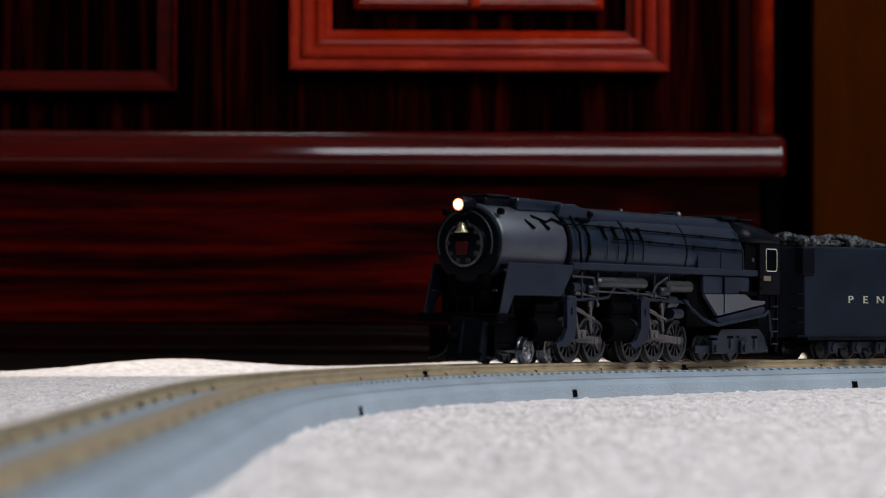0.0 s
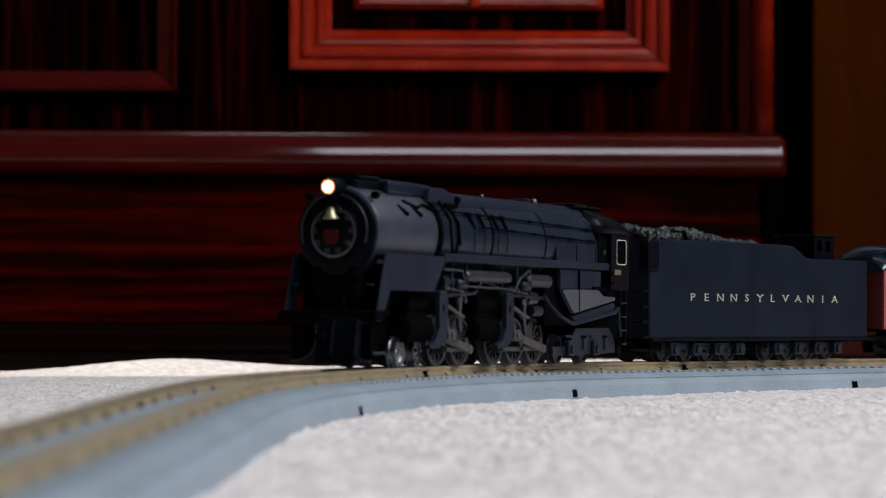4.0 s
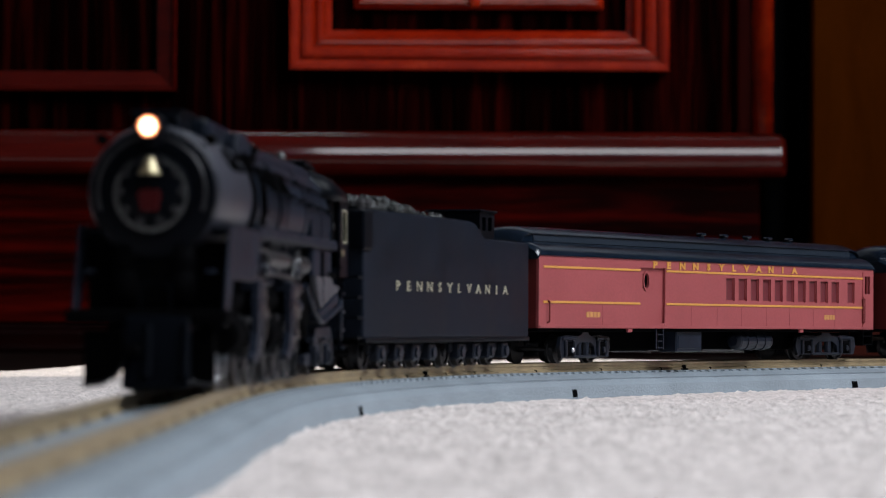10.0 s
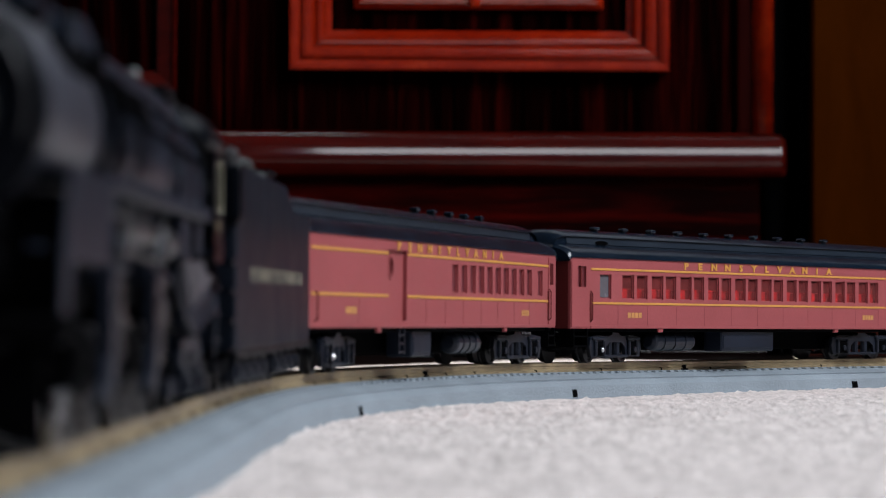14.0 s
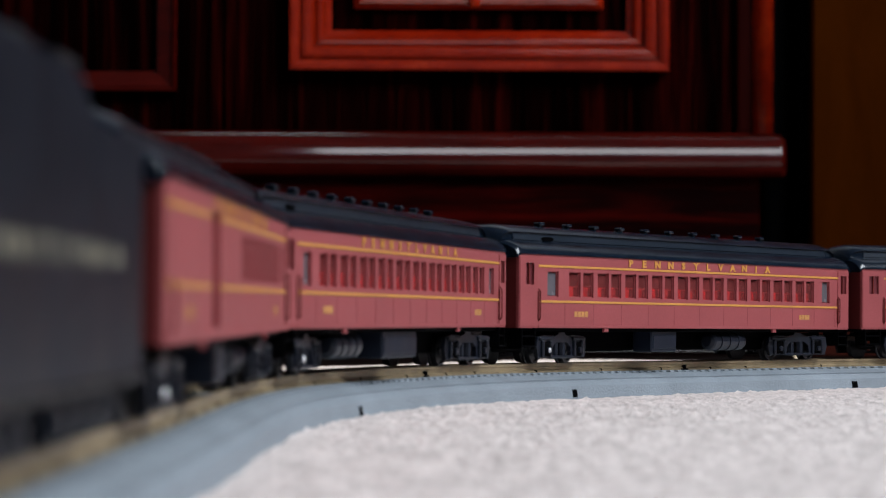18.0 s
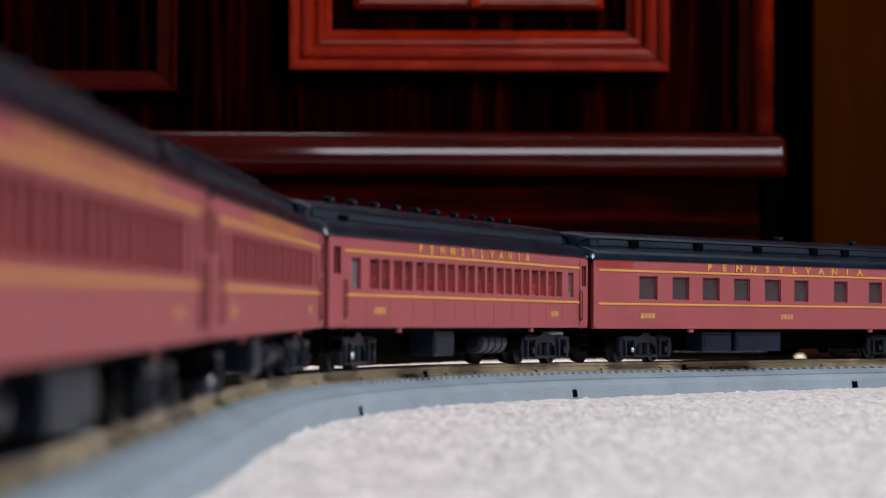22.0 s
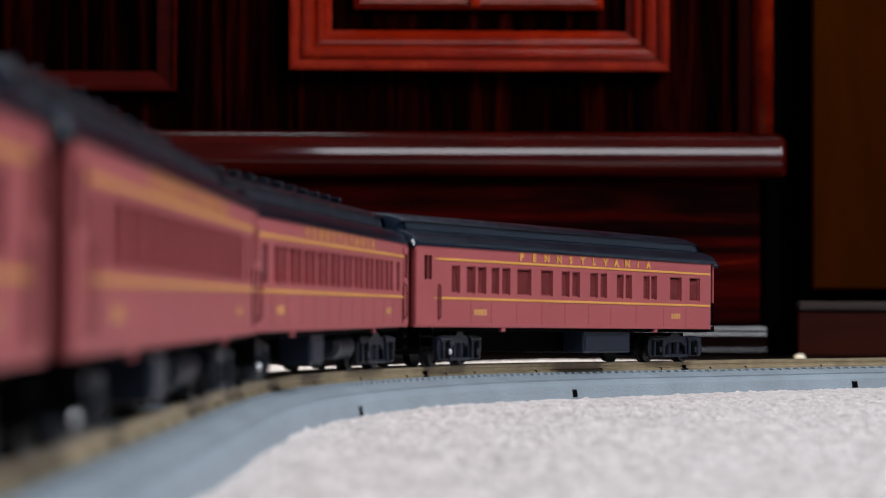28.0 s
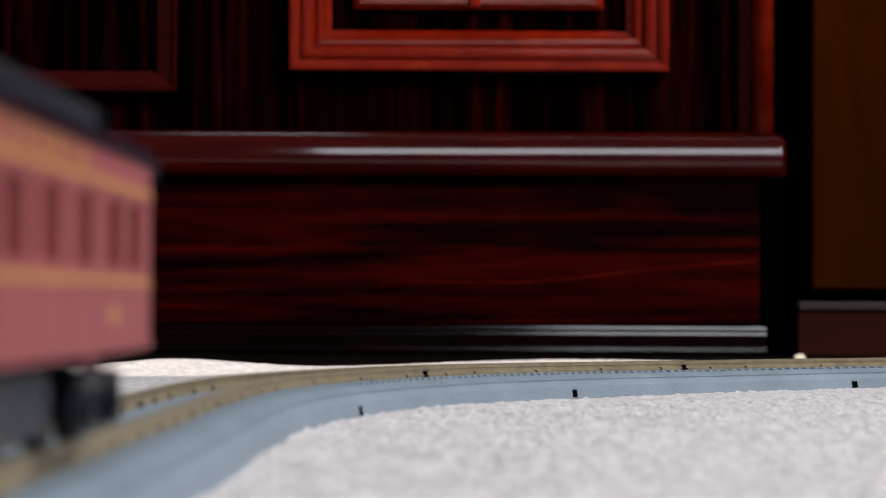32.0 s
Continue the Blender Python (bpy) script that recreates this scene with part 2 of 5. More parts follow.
def prism(bm, outline, y0, y1):
    """A plate with the outline [(x, z), ...] from y0 to y1."""
    a = [bm.verts.new((x, y0, z)) for x, z in outline]
    b = [bm.verts.new((x, y1, z)) for x, z in outline]
    n = len(a)
    bm.faces.new(a)
    bm.faces.new(b[::-1])
    for i in range(n):
        bm.faces.new((a[i], b[i], b[(i + 1) % n], a[(i + 1) % n]))
    bmesh.ops.recalc_face_normals(bm, faces=bm.faces)
    return bm


def loft(bm, sections, closed=True, caps=True):
    """Skins rows of points, each a list of (x, y, z)."""
    rows = [[bm.verts.new(v) for v in s] for s in sections]
    n = len(rows[0])
    for a, b in zip(rows, rows[1:]):
        for i in range(n if closed else n - 1):
            j = (i + 1) % n
            bm.faces.new((a[i], a[j], b[j], b[i]))
    if caps:
        bm.faces.new(rows[0][::-1])
        bm.faces.new(rows[-1])
    bmesh.ops.recalc_face_normals(bm, faces=bm.faces)
    return bm


def turned(bm, profile, centre, axis="x", seg=24):
    """A turned shape: profile [(along, radius), ...] about an axis through centre."""
    rows = []
    for u, r in profile:
        ring = []
        for i in range(seg):
            a = 2 * math.pi * i / seg
            c, s = r * math.cos(a), r * math.sin(a)
            ring.append({"x": (u, c, s), "y": (c, u, s), "z": (c, s, u)}[axis])
        rows.append([tuple(Vector(centre) + Vector(v)) for v in ring])
    return loft(bm, rows)


def wall_with_holes(bm, x0, x1, z0, z1, holes, y, thick):
    """An upright wall along x with oblong holes (x0, x1, z0, z1), and their reveals."""
    xs = sorted({x0, x1, *[h[0] for h in holes], *[h[1] for h in holes]})
    zs = sorted({z0, z1, *[h[2] for h in holes], *[h[3] for h in holes]})
    cache = {}

    def vert(x, yy, z):
        k = (round(x, 6), round(yy, 6), round(z, 6))
        if k not in cache:
            cache[k] = bm.verts.new((x, yy, z))
        return cache[k]
    solid = set()
    for i in range(len(xs) - 1):
        for j in range(len(zs) - 1):
            cx, cz = (xs[i] + xs[i + 1]) / 2, (zs[j] + zs[j + 1]) / 2
            if not any(h[0] < cx < h[1] and h[2] < cz < h[3] for h in holes):
                solid.add((i, j))
    for i, j in solid:
        a, b, c, d = xs[i], xs[i + 1], zs[j], zs[j + 1]
        for yy in (y, y - thick):
            bm.faces.new([vert(a, yy, c), vert(b, yy, c), vert(b, yy, d), vert(a, yy, d)])
        for di, dj, e in ((-1, 0, ((a, c), (a, d))), (1, 0, ((b, c), (b, d))), (0, -1, ((a, c), (b, c))), (0, 1, ((a, d), (b, d)))):
            if (i + di, j + dj) not in solid:
                (p, q), (r, s) = e
                bm.faces.new([vert(p, y, q), vert(r, y, s), vert(r, y - thick, s), vert(p, y - thick, q)])
    bmesh.ops.recalc_face_normals(bm, faces=bm.faces)
    return bm


GLYPHS = {}
# where the letters of the painted names carry serifs: share of the width, and top or foot
SERIFS = {"P": ((0.12, 0), (0.12, 1)), "E": ((0.12, 0), (0.12, 1)), "N": ((0.1, 0), (0.1, 1), (0.9, 1)), "Y": ((0.5, 0), (0.06, 1), (0.94, 1)),
          "L": ((0.12, 0), (0.12, 1)), "V": ((0.06, 1), (0.94, 1)), "A": ((0.04, 0), (0.96, 0)), "I": ((0.5, 0), (0.5, 1))}


def glyph(ch, weight):
    """One letter of the built-in font: points and faces, one unit high, and its width."""
    if (ch, weight) not in GLYPHS:
        cu = bpy.data.curves.new("letter", "FONT")
        cu.body, cu.extrude, cu.resolution_u, cu.offset = ch, 0.02, 2, weight
        ob = new("letter", cu)
        bpy.context.view_layer.update()
        me = bpy.data.meshes.new_from_object(ob.evaluated_get(bpy.context.evaluated_depsgraph_get()))
        pts = [tuple(v.co) for v in me.vertices]
        lo, hi = min(p[0] for p in pts), max(p[0] for p in pts)
        zl, zh = min(p[1] for p in pts), max(p[1] for p in pts)
        GLYPHS[ch, weight] = ([((p[0] - lo) / (zh - zl), (p[1] - zl) / (zh - zl), p[2]) for p in pts], [tuple(f.vertices) for f in me.polygons], (hi - lo) / (zh - zl))
        bpy.data.objects.remove(ob)
        bpy.data.meshes.remove(me)
        bpy.data.curves.remove(cu)
    return GLYPHS[ch, weight]


def lettering(word, x_from, x_to, z0, height, y, weight=0.05):
    """A word on an upright side that faces +y, spread from x_from to x_to (read from +y, so x falls along it)."""
    bm = bmesh.new()
    sgn = -1 if x_to < x_from else 1
    n = len(word)
    for i, ch in enumerate(word):
        pts, faces, w = glyph(ch, weight)
        cell = abs(x_to - x_from) / (n - 0.35)
        wide = min(height * 1.2 * w / 0.72, cell * 0.76)
        start = x_from + sgn * (cell * i + (cell * 0.65 - wide) / 2)
        vs = [bm.verts.new((start + sgn * px / w * wide, y + pz * 0.004, z0 + pz2 * height)) for px, pz2, pz in pts]
        for f in faces:
            try:
                bm.faces.new([vs[k] for k in f])
            except ValueError:
                pass
        for at, top in SERIFS.get(ch, ()):
            u, r, zc = start + sgn * at * wide, 0.20 * height, z0 + (0.94 if top else 0.06) * height
            box(bm, u - r, u + r, y - 0.00005, y + 0.00011, zc - 0.06 * height, zc + 0.06 * height)
    bmesh.ops.recalc_face_normals(bm, faces=bm.faces)
    return bm


def along(s):
    return float(np.interp(s, S, PX)), float(np.interp(s, S, PY)), float(np.interp(s, S, PZ)), float(np.interp(s, S, A))


def strip(bm, profile, s0, s1, step=0.01):
    """Sweeps a closed profile [(side, height over the rail head), ...] along the track."""
    rows = []
    n = max(2, int((s1 - s0) / step))
    for i in range(n + 1):
        x, y, z, a = along(s0 + (s1 - s0) * i / n)
        rows.append([(x - math.sin(a) * w, y + math.cos(a) * w, z + h) for w, h in profile])
    return loft(bm, rows)


# ---- the room ----
ground_z = -0.003
X0, X1, Y0, Y1, TOP = -2.0, 1.85, -1.25, 2.75, 2.4
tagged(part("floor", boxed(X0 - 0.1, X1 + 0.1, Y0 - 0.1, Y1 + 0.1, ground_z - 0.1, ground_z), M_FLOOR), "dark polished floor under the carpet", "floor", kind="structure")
tagged(part("ceiling", boxed(X0 - 0.1, X1 + 0.1, Y0 - 0.1, Y1 + 0.1, TOP, TOP + 0.1), M_CEIL), "plain ceiling", "ceiling", kind="structure")
# unseen wall made white as a reflector for the carriage roofs
tagged(part("wall_north", boxed(X0 - 0.1, X1 + 0.1, Y1, Y1 + 0.1, ground_z, TOP), M_WHITE), "unseen white wall added to reflect in the roofs", "wall", kind="structure")
# unseen wall; its opening is sized to limit the sun patch
bm = wall_with_holes(bmesh.new(), Y0, Y1, ground_z, TOP, [(0.19, 0.56, 0.9, 2.3)], 0.0, 0.1)
bmesh.ops.transform(bm, matrix=pose(X0 - 0.1, 0, 0, 0, 0, 90), verts=bm.verts)
tagged(part("wall_west", bm, M_WALL), "unseen room wall, its window opening sized to the sun patch", "wall", kind="structure")
# unseen wall; its added opening is cut to bound the rail's highlight
tagged(part("wall_south", wall_with_holes(bmesh.new(), X0, X1, ground_z, TOP, [(0.15, 1.75, 1.78, 2.24)], Y0, 0.1), M_WALL), "unseen room wall with a long high opening cut for highlights", "wall", kind="structure")
bm = wall_with_holes(bmesh.new(), Y0, Y1, ground_z, TOP, [(-0.2, 1.1, 1.2, 2.3)], 0.0, 0.1)
bmesh.ops.transform(bm, matrix=pose(X1, 0, 0, 0, 0, 90), verts=bm.verts)
tagged(part("wall_east", bm, M_WALL), "plain painted room wall with a window opening", "wall", kind="structure")


def smooth01(v):
    v = min(1.0, max(0.0, v))
    return v * v * (3 - 2 * v)


def carpet_height(x, y):
    z = 0.0024 * smooth01((1.12 - y) / 0.34) - 0.0006 * smooth01((y - 1.15) / 0.3)
    return z


def carpet_edge(x):
    """The far edge of the carpet, which runs slantwise and waves."""
    return max(0.9, 1.60 + 0.85 * x + 0.02 * math.sin(x * 21)) if x < 0.2 else 1.77 + 0.02 * math.sin(x * 9)


def carpet():
    bm = bmesh.new()
    xs = np.concatenate([np.linspace(-1.5, -0.30, 14), np.linspace(-0.28, 0.36, 440), np.linspace(0.40, 1.7, 20)])
    rows = []
    for x in xs:
        e = carpet_edge(x)
        ys = np.concatenate([np.linspace(-1.15, 0.40, 10), np.geomspace(0.42, e - 0.12, 330), np.linspace(e - 0.115, e, 24)])
        row = []
        for y in ys:
            z = carpet_height(x, y)
            if -0.29 < x < 0.37 and y > 0.41:
                near = 1 - 0.7 * smooth01((y - 1.15) / 0.25)
                z += near * (0.0010 * noise.noise((x * 420, y * 330, 0)) + 0.0009 * abs(noise.noise((x * 230, y * 190, 7.7))) + 0.0007 * noise.noise((x * 70, y * 60, 3.1)))
            k = math.exp(-((y - e + 0.012) / 0.026) ** 2) - 0.22 * math.exp(-((y - e + 0.075) / 0.03) ** 2)
            z += k * (0.0065 * math.exp(-((x + 0.145) / 0.055) ** 2) + 0.0036 * math.exp(-((x - 0.06) / 0.12) ** 2))
            row.append(bm.verts.new((x, y, z)))
        row.append(bm.verts.new((x, ys[-1] + 0.001, ground_z)))
        rows.append(row)
    for a, b in zip(rows, rows[1:]):
        for i in range(len(a) - 1):
            bm.faces.new((a[i], b[i], b[i + 1], a[i + 1]))
    return part("carpet", bm, M_CARPET, smooth=True)


tagged(carpet(), "pale greyish pink loop-pile carpet with a wavy far edge", "carpet", kind="structure")

# ---- the mahogany cabinet behind the track ----
CY = 2.2
KX = CY / 4831.0


def cx(u):
    return (u - 784) * KX


def cz(v):
    return EYE + (548.4 - v) * KX


def moulded_frame(x0, x1, z0, z1, prof, parent, mat, label):
    """A mitred picture-frame moulding: prof is [(inward, proud), ...]."""
    bm = bmesh.new()
    rows = []
    for w, d in prof:
        rows.append([(x0 + w, -d, z0 + w), (x1 - w, -d, z0 + w), (x1 - w, -d, z1 - w), (x0 + w, -d, z1 - w)])
    vr = [[bm.verts.new(v) for v in r] for r in rows]
    for a, b in zip(vr, vr[1:]):
        for i in range(4):
            j = (i + 1) % 4
            bm.faces.new((a[i], a[j], b[j], b[i]))
    bmesh.ops.recalc_face_normals(bm, faces=bm.faces)
    return part("moulding", bm, mat, parent, label)


def mahogany_cabinet():
    root = new("cabinet")
    root.location = (0, CY, 0)
    left, right, high = -1.3, cx(1345), 0.80
    kick_top, kick_low = cz(315), cz(574)
    part("carcass", boxed(left, right, 0.012, 0.50, ground_z, high, 0.002), MAHOG_V, root)
    part("kick_board", boxed(left, right, 0.0, 0.0118, kick_low, kick_top + 0.004, 0.001), MAHOG_H, root, "dark red streaked mahogany board")
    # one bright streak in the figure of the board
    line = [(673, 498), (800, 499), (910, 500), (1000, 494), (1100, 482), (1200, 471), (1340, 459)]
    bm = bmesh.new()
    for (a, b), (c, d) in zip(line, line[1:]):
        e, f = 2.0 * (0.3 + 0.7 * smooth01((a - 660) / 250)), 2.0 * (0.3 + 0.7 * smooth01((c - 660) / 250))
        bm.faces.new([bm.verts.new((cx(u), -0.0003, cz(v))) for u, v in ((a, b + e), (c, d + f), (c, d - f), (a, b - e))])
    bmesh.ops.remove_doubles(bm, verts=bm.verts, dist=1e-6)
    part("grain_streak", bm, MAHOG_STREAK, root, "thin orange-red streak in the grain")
    # stepped base moulding
    prof = [(0.004, ground_z), (-0.012, ground_z), (-0.0136, cz(620)), (-0.0128, cz(613)), (-0.0085, cz(612)), (-0.0092, cz(594)), (-0.0090, cz(591)), (-0.0085, cz(587)), (-0.0046, cz(585.5)), (-0.0052, cz(583)), (-0.0050, cz(581)), (-0.0045, cz(577)), (0.004, cz(575))]
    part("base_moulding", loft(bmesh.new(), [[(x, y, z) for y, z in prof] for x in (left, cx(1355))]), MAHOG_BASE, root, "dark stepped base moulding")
    # rail with a flat upper band and a round lower nose
    zc = cz(279)
    ring = [(0.010, cz(315)), (-0.0100, cz(315)), (-0.0145, cz(310)), (-0.0170, cz(302)), (-0.0183, cz(292)), (-0.0187, cz(283)), (-0.0183, cz(276)), (-0.0162, cz(259)), (-0.0150, cz(256)), (-0.0115, cz(246)), (-0.0100, cz(242)), (0.010, cz(242))]
    rows = [[(x, y, z) for y, z in ring] for x in (left, cx(1376))]
    for k in range(1, 6):
        q = math.sqrt(1 - (k / 5.2) ** 2)
        rows.append([(cx(1376) + (cx(1390) - cx(1376)) * k / 5, 0.01 + (y - 0.01) * (0.55 + 0.45 * q), zc + (z - zc) * (0.6 + 0.4 * q)) for y, z in ring])
    bar = part("front_rail", loft(bmesh.new(), rows), MAHOG_BAR, root, "round-nosed glossy dark red rail", True)
    smooth_but(bar, 14)
    # thin bead on top of the rail
    part("bead", boxed(left, cx(1370), -0.004, 0.01, cz(240), cz(234), 0.001), MAHOG_BAR, root)
    part("bead", rodded((left, -0.0102, cz(241)), (cx(1378), -0.0102, cz(241)), 0.0013, 12), MAHOG_BAR, root, smooth=True)
    # doors
    prof_r = [(0, 0.001), (0.0, 0.0150), (0.0010, 0.0166), (0.0034, 0.0167), (0.0062, 0.0157), (0.0086, 0.0140), (0.0090, 0.0108), (0.0102, 0.0104), (0.0106, 0.0132), (0.0122, 0.0137), (0.0148, 0.0136), (0.0178, 0.0129), (0.0198, 0.0108), (0.0206, 0.0074), (0.0218, 0.0066), (0.0222, 0.0084), (0.0244, 0.0088), (0.0266, 0.0083), (0.0284, 0.0064), (0.0292, 0.0030), (0.0345, -0.0005), (0.036, -0.004)]
    prof_l = [(0, 0.001), (0.0, 0.0120), (0.0010, 0.0135), (0.0026, 0.0132), (0.0036, 0.0118), (0.0042, 0.0104), (0.0150, 0.0074), (0.0154, 0.0046), (0.0168, 0.0040), (0.0172, -0.004)]
    for x0, x1, fx0, fx1, fz in ((cx(396), cx(1296), cx(511), cx(1181), cz(128)), (left + 0.7, cx(390), cx(312) - 0.34, cx(312), cz(166))):
        door = part("door", boxed(x0, x1, 0.002, 0.0118, cz(233), high - 0.02, 0.0006), MAHOG_V, root, "dark ebony-streaked mahogany door")
        part("recess", boxed(fx0 + 0.013, fx1 - 0.013, 0.0, 0.0018, fz + 0.013, high - 0.075), MAHOG_V, door)
        # left moulding takes the darker rail lacquer, its shade put into the colour
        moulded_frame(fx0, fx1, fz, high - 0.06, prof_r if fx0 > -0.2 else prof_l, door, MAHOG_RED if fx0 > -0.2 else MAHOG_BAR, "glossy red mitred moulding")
        if fx0 > -0.2:
            inner = [(0, 0.002), (0.0, 0.006), (0.004, 0.011), (0.012, 0.013), (0.016, 0.009), (0.016, 0.0)]
            moulded_frame(cx(625), cx(1065), cz(17), high - 0.12, inner, door, MAHOG_RED, "raised inner moulding")
            part("rib", boxed(cx(826), cx(847), -0.016, -0.002, cz(18), high - 0.13, 0.003), MAHOG_RED, door)
    # upright corner mouldings
    part("corner_moulding", rodded((cx(1348), -0.002, cz(236)), (cx(1348), -0.002, high - 0.02), 0.0092, 28), MAHOG_RED, root, smooth=True)
    part("corner_moulding", boxed(cx(1302), cx(1337), -0.004, 0.0115, cz(236), high - 0.02, 0.003, 2), MAHOG_DARK, root)
    part("top_board", boxed(left - 0.01, right + 0.02, -0.03, 0.51, high, high + 0.03, 0.004, 2), MAHOG_H, root)
    # dark rounded foot at the corner
    f = bmesh.new()
    turned(f, [(ground_z, 0.0095), (ground_z + 0.004, 0.0135), (0.03, 0.015), (0.055, 0.0125), (0.10, 0.0115), (0.30, 0.0115), (high, 0.0115)], (cx(1382), 0.05, 0), "z", 20)
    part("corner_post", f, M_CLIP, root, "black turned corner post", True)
    return tagged(root, "dark mahogany cabinet with glossy red panel mouldings", "cabinet")


mahogany_cabinet()


def brown_cabinet():
    root = new("wardrobe")
    root.location = (0, CY, 0)
    x0 = cx(1412)
    # carcass coloured near-black for the shade in the gaps round door and plinth
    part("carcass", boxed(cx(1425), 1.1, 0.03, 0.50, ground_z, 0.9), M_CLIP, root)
    part("door", boxed(cx(1437), 1.08, 0.0, 0.022, cz(510), 0.88, 0.002), WOOD_BROWN, root, "plain brown board door")
    part("plinth", boxed(x0, 1.1, 0.0, 0.0296, ground_z, cz(548), 0.001), WOOD_PLINTH, root, "reddish brown plinth board")
    # greyer and paler than the plinth below
    part("plinth_cap", boxed(x0, 1.1, -0.003, 0.0296, cz(547.5), cz(531), 0.0015), WOOD_CAP, root, "grey upper edge")
    return tagged(root, "plain brown wardrobe beside the mahogany cabinet", "wardrobe")


brown_cabinet()
bm = bmesh.new()
bmesh.ops.create_uvsphere(bm, u_segments=14, v_segments=8, radius=0.0045, matrix=Matrix.Diagonal((1.0, 0.8, 0.75, 1)))
ball = tagged(part("cap", bm, M_CREAM, smooth=True), "small cream plastic cap lying on the floor", "cap")
ball.location = (0.2486, 1.90, ground_z + 0.0032)

# ---- the track ----
track = tagged(new("model_track"), "model railway track on grey-blue moulded roadbed", "railway track")
bed_half = [(0.0135, -0.0038), (0.0162, -0.0045), (0.0189, -0.0055), (0.0187, -0.0061), (0.0196, -0.0064), (0.0212, -0.0080), (0.0219, -RAIL), (0.021, -RAIL - 0.004)]
bed_profile = bed_half + [(-w, h) for w, h in bed_half[::-1]]

PIECE, JOINT = 0.2317, 0.1490


def at_track(ob, s, w=0.0, h=0.0, flip=False):
    x, y, z, a = along(s)
    ob.matrix_world = Matrix.Translation((x - math.sin(a) * w, y + math.cos(a) * w, z + h)) @ pose(0, 0, 0, 0, 0, math.degrees(a) + (180 if flip else 0))
    ob.parent = track
    return ob


for i in range(-11, 18):
    # the oval is 6.38 round and closes on its far straight
    a, b = max(JOINT + PIECE * i, -2.20), min(JOINT + PIECE * (i + 1), 4.18)
    if b - a < 0.02:
        continue
    part("roadbed", strip(bmesh.new(), bed_profile, a, b, 0.012), M_BALLAST, track)
    for sgn in (1, -1):
        side = 0.00825 * sgn
        prof = [(side - 0.0002 * sgn, 0), (side + 0.0010 * sgn, 0), (side + 0.0010 * sgn, -0.0009), (side + 0.0007 * sgn, -0.0011), (side + 0.0007 * sgn, -0.0021), (side + 0.0019 * sgn, -0.0026), (side + 0.0019 * sgn, -0.0036), (side - 0.0011 * sgn, -0.0036), (side - 0.0011 * sgn, -0.0026), (side + 0.0001 * sgn, -0.0021), (side + 0.0001 * sgn, -0.0011), (side - 0.0002 * sgn, -0.0009)]
        part("rail", strip(bmesh.new(), prof, a + 0.0002, b - 0.0002, 0.012), M_RAIL, track)
tie = clip = slot = joiner = None
for k in range(215):
    s = -0.50 + 0.0063 * k
    if tie is None:
        tie = part("sleeper", boxed(-0.0016, 0.0016, -0.0145, 0.0145, -0.0050, -0.0032, 0.0003), M_BALLAST, track)
        at_track(tie, s)
    else:
        at_track(new("sleeper", tie.data), s)
clip_at = []
for i in range(-3, 4):
    j = JOINT + PIECE * i
    for side in (1, -1):
        if j > 0.3:
            pass
        elif joiner is None:
            bm = boxed(-0.0006, 0.0006, 0.0, 0.0014, -0.0004, 0.0018, 0.0002)
            box(bm, -0.0026, 0.0026, 0.0008, 0.0013, -0.0004, 0.0004, 0.0001)
            joiner = part("rail_joiner", bm, M_CLIP, track, "dark metal rail joiner")
            at_track(joiner, j, 0.0093, -0.0030)
        else:
            at_track(new("rail_joiner", joiner.data), j, 0.0093 if side > 0 else -0.0077, -0.0030)
        for d in (0.0187, 0.0690, 0.1260, 0.1830, 0.2106):
            if clip is None:
                bm = boxed(-0.0006, 0.0006, 0.0, 0.0009, -0.0003, 0.0008, 0.0002)
                clip = part("rail_clip", bm, M_CLIP, track, "small dark rail clip")
                at_track(clip, j + d, 0.0093, -0.0030)
            else:
                at_track(new("rail_clip", clip.data), j + d, 0.0093 if side > 0 else -0.0077, -0.0030)
    m = j + 0.1175
    if m > 0.4:
        continue
    if slot is None:
        bm = bmesh.new()
        out = [(0.0221, -0.0120), (0.0216, -0.0092), (0.0196, -0.0092), (0.0200, -0.0120)]
        loft(bm, [[(u, w, h) for w, h in out] for u in (-0.0019, 0.0019)])
        slot = part("joint_slot", bm, M_CLIP, track, "small black slot in the roadbed side")
        at_track(slot, m)
    else:
        at_track(new("joint_slot", slot.data), m)
# closer clips along the straight
for k in range(12):
    for side in (0.0093, -0.0077):
        at_track(new("rail_clip", clip.data), 0.40 + 0.0275 * k, side, -0.0030)

# ---- the carriages ----
HW, SILL, EAVE = 0.0183, 0.0130, 0.0395
LOW, UPP = 0.0225, 0.0352
WIN0, WIN1 = 0.0243, 0.0334
MM = 0.001
BOGIES, WHEELS = [], []


def wheelset(parent, x, r, tread=0.0058, mat=M_GREYMETAL):
    bm = bmesh.new()
    rod(bm, (0, -0.0098, 0), (0, 0.0098, 0), 0.0011, 8)
    for s in (1, -1):
        turned(bm, [(s * 0.0070, r + 0.0006), (s * 0.0077, r + 0.0006), (s * 0.0079, r), (s * 0.0098, r * 0.985), (s * 0.0098, r * 0.82), (s * 0.0092, r * 0.78), (s * 0.0092, r * 0.3), (s * 0.0099, r * 0.25)], (0, 0, 0), "y", 22)
    o = part("wheelset", bm, mat, parent, smooth=False)
    o.location = (x, 0, r)
    WHEELS.append((o, r))
    return o


BOGIE_MASTER = []


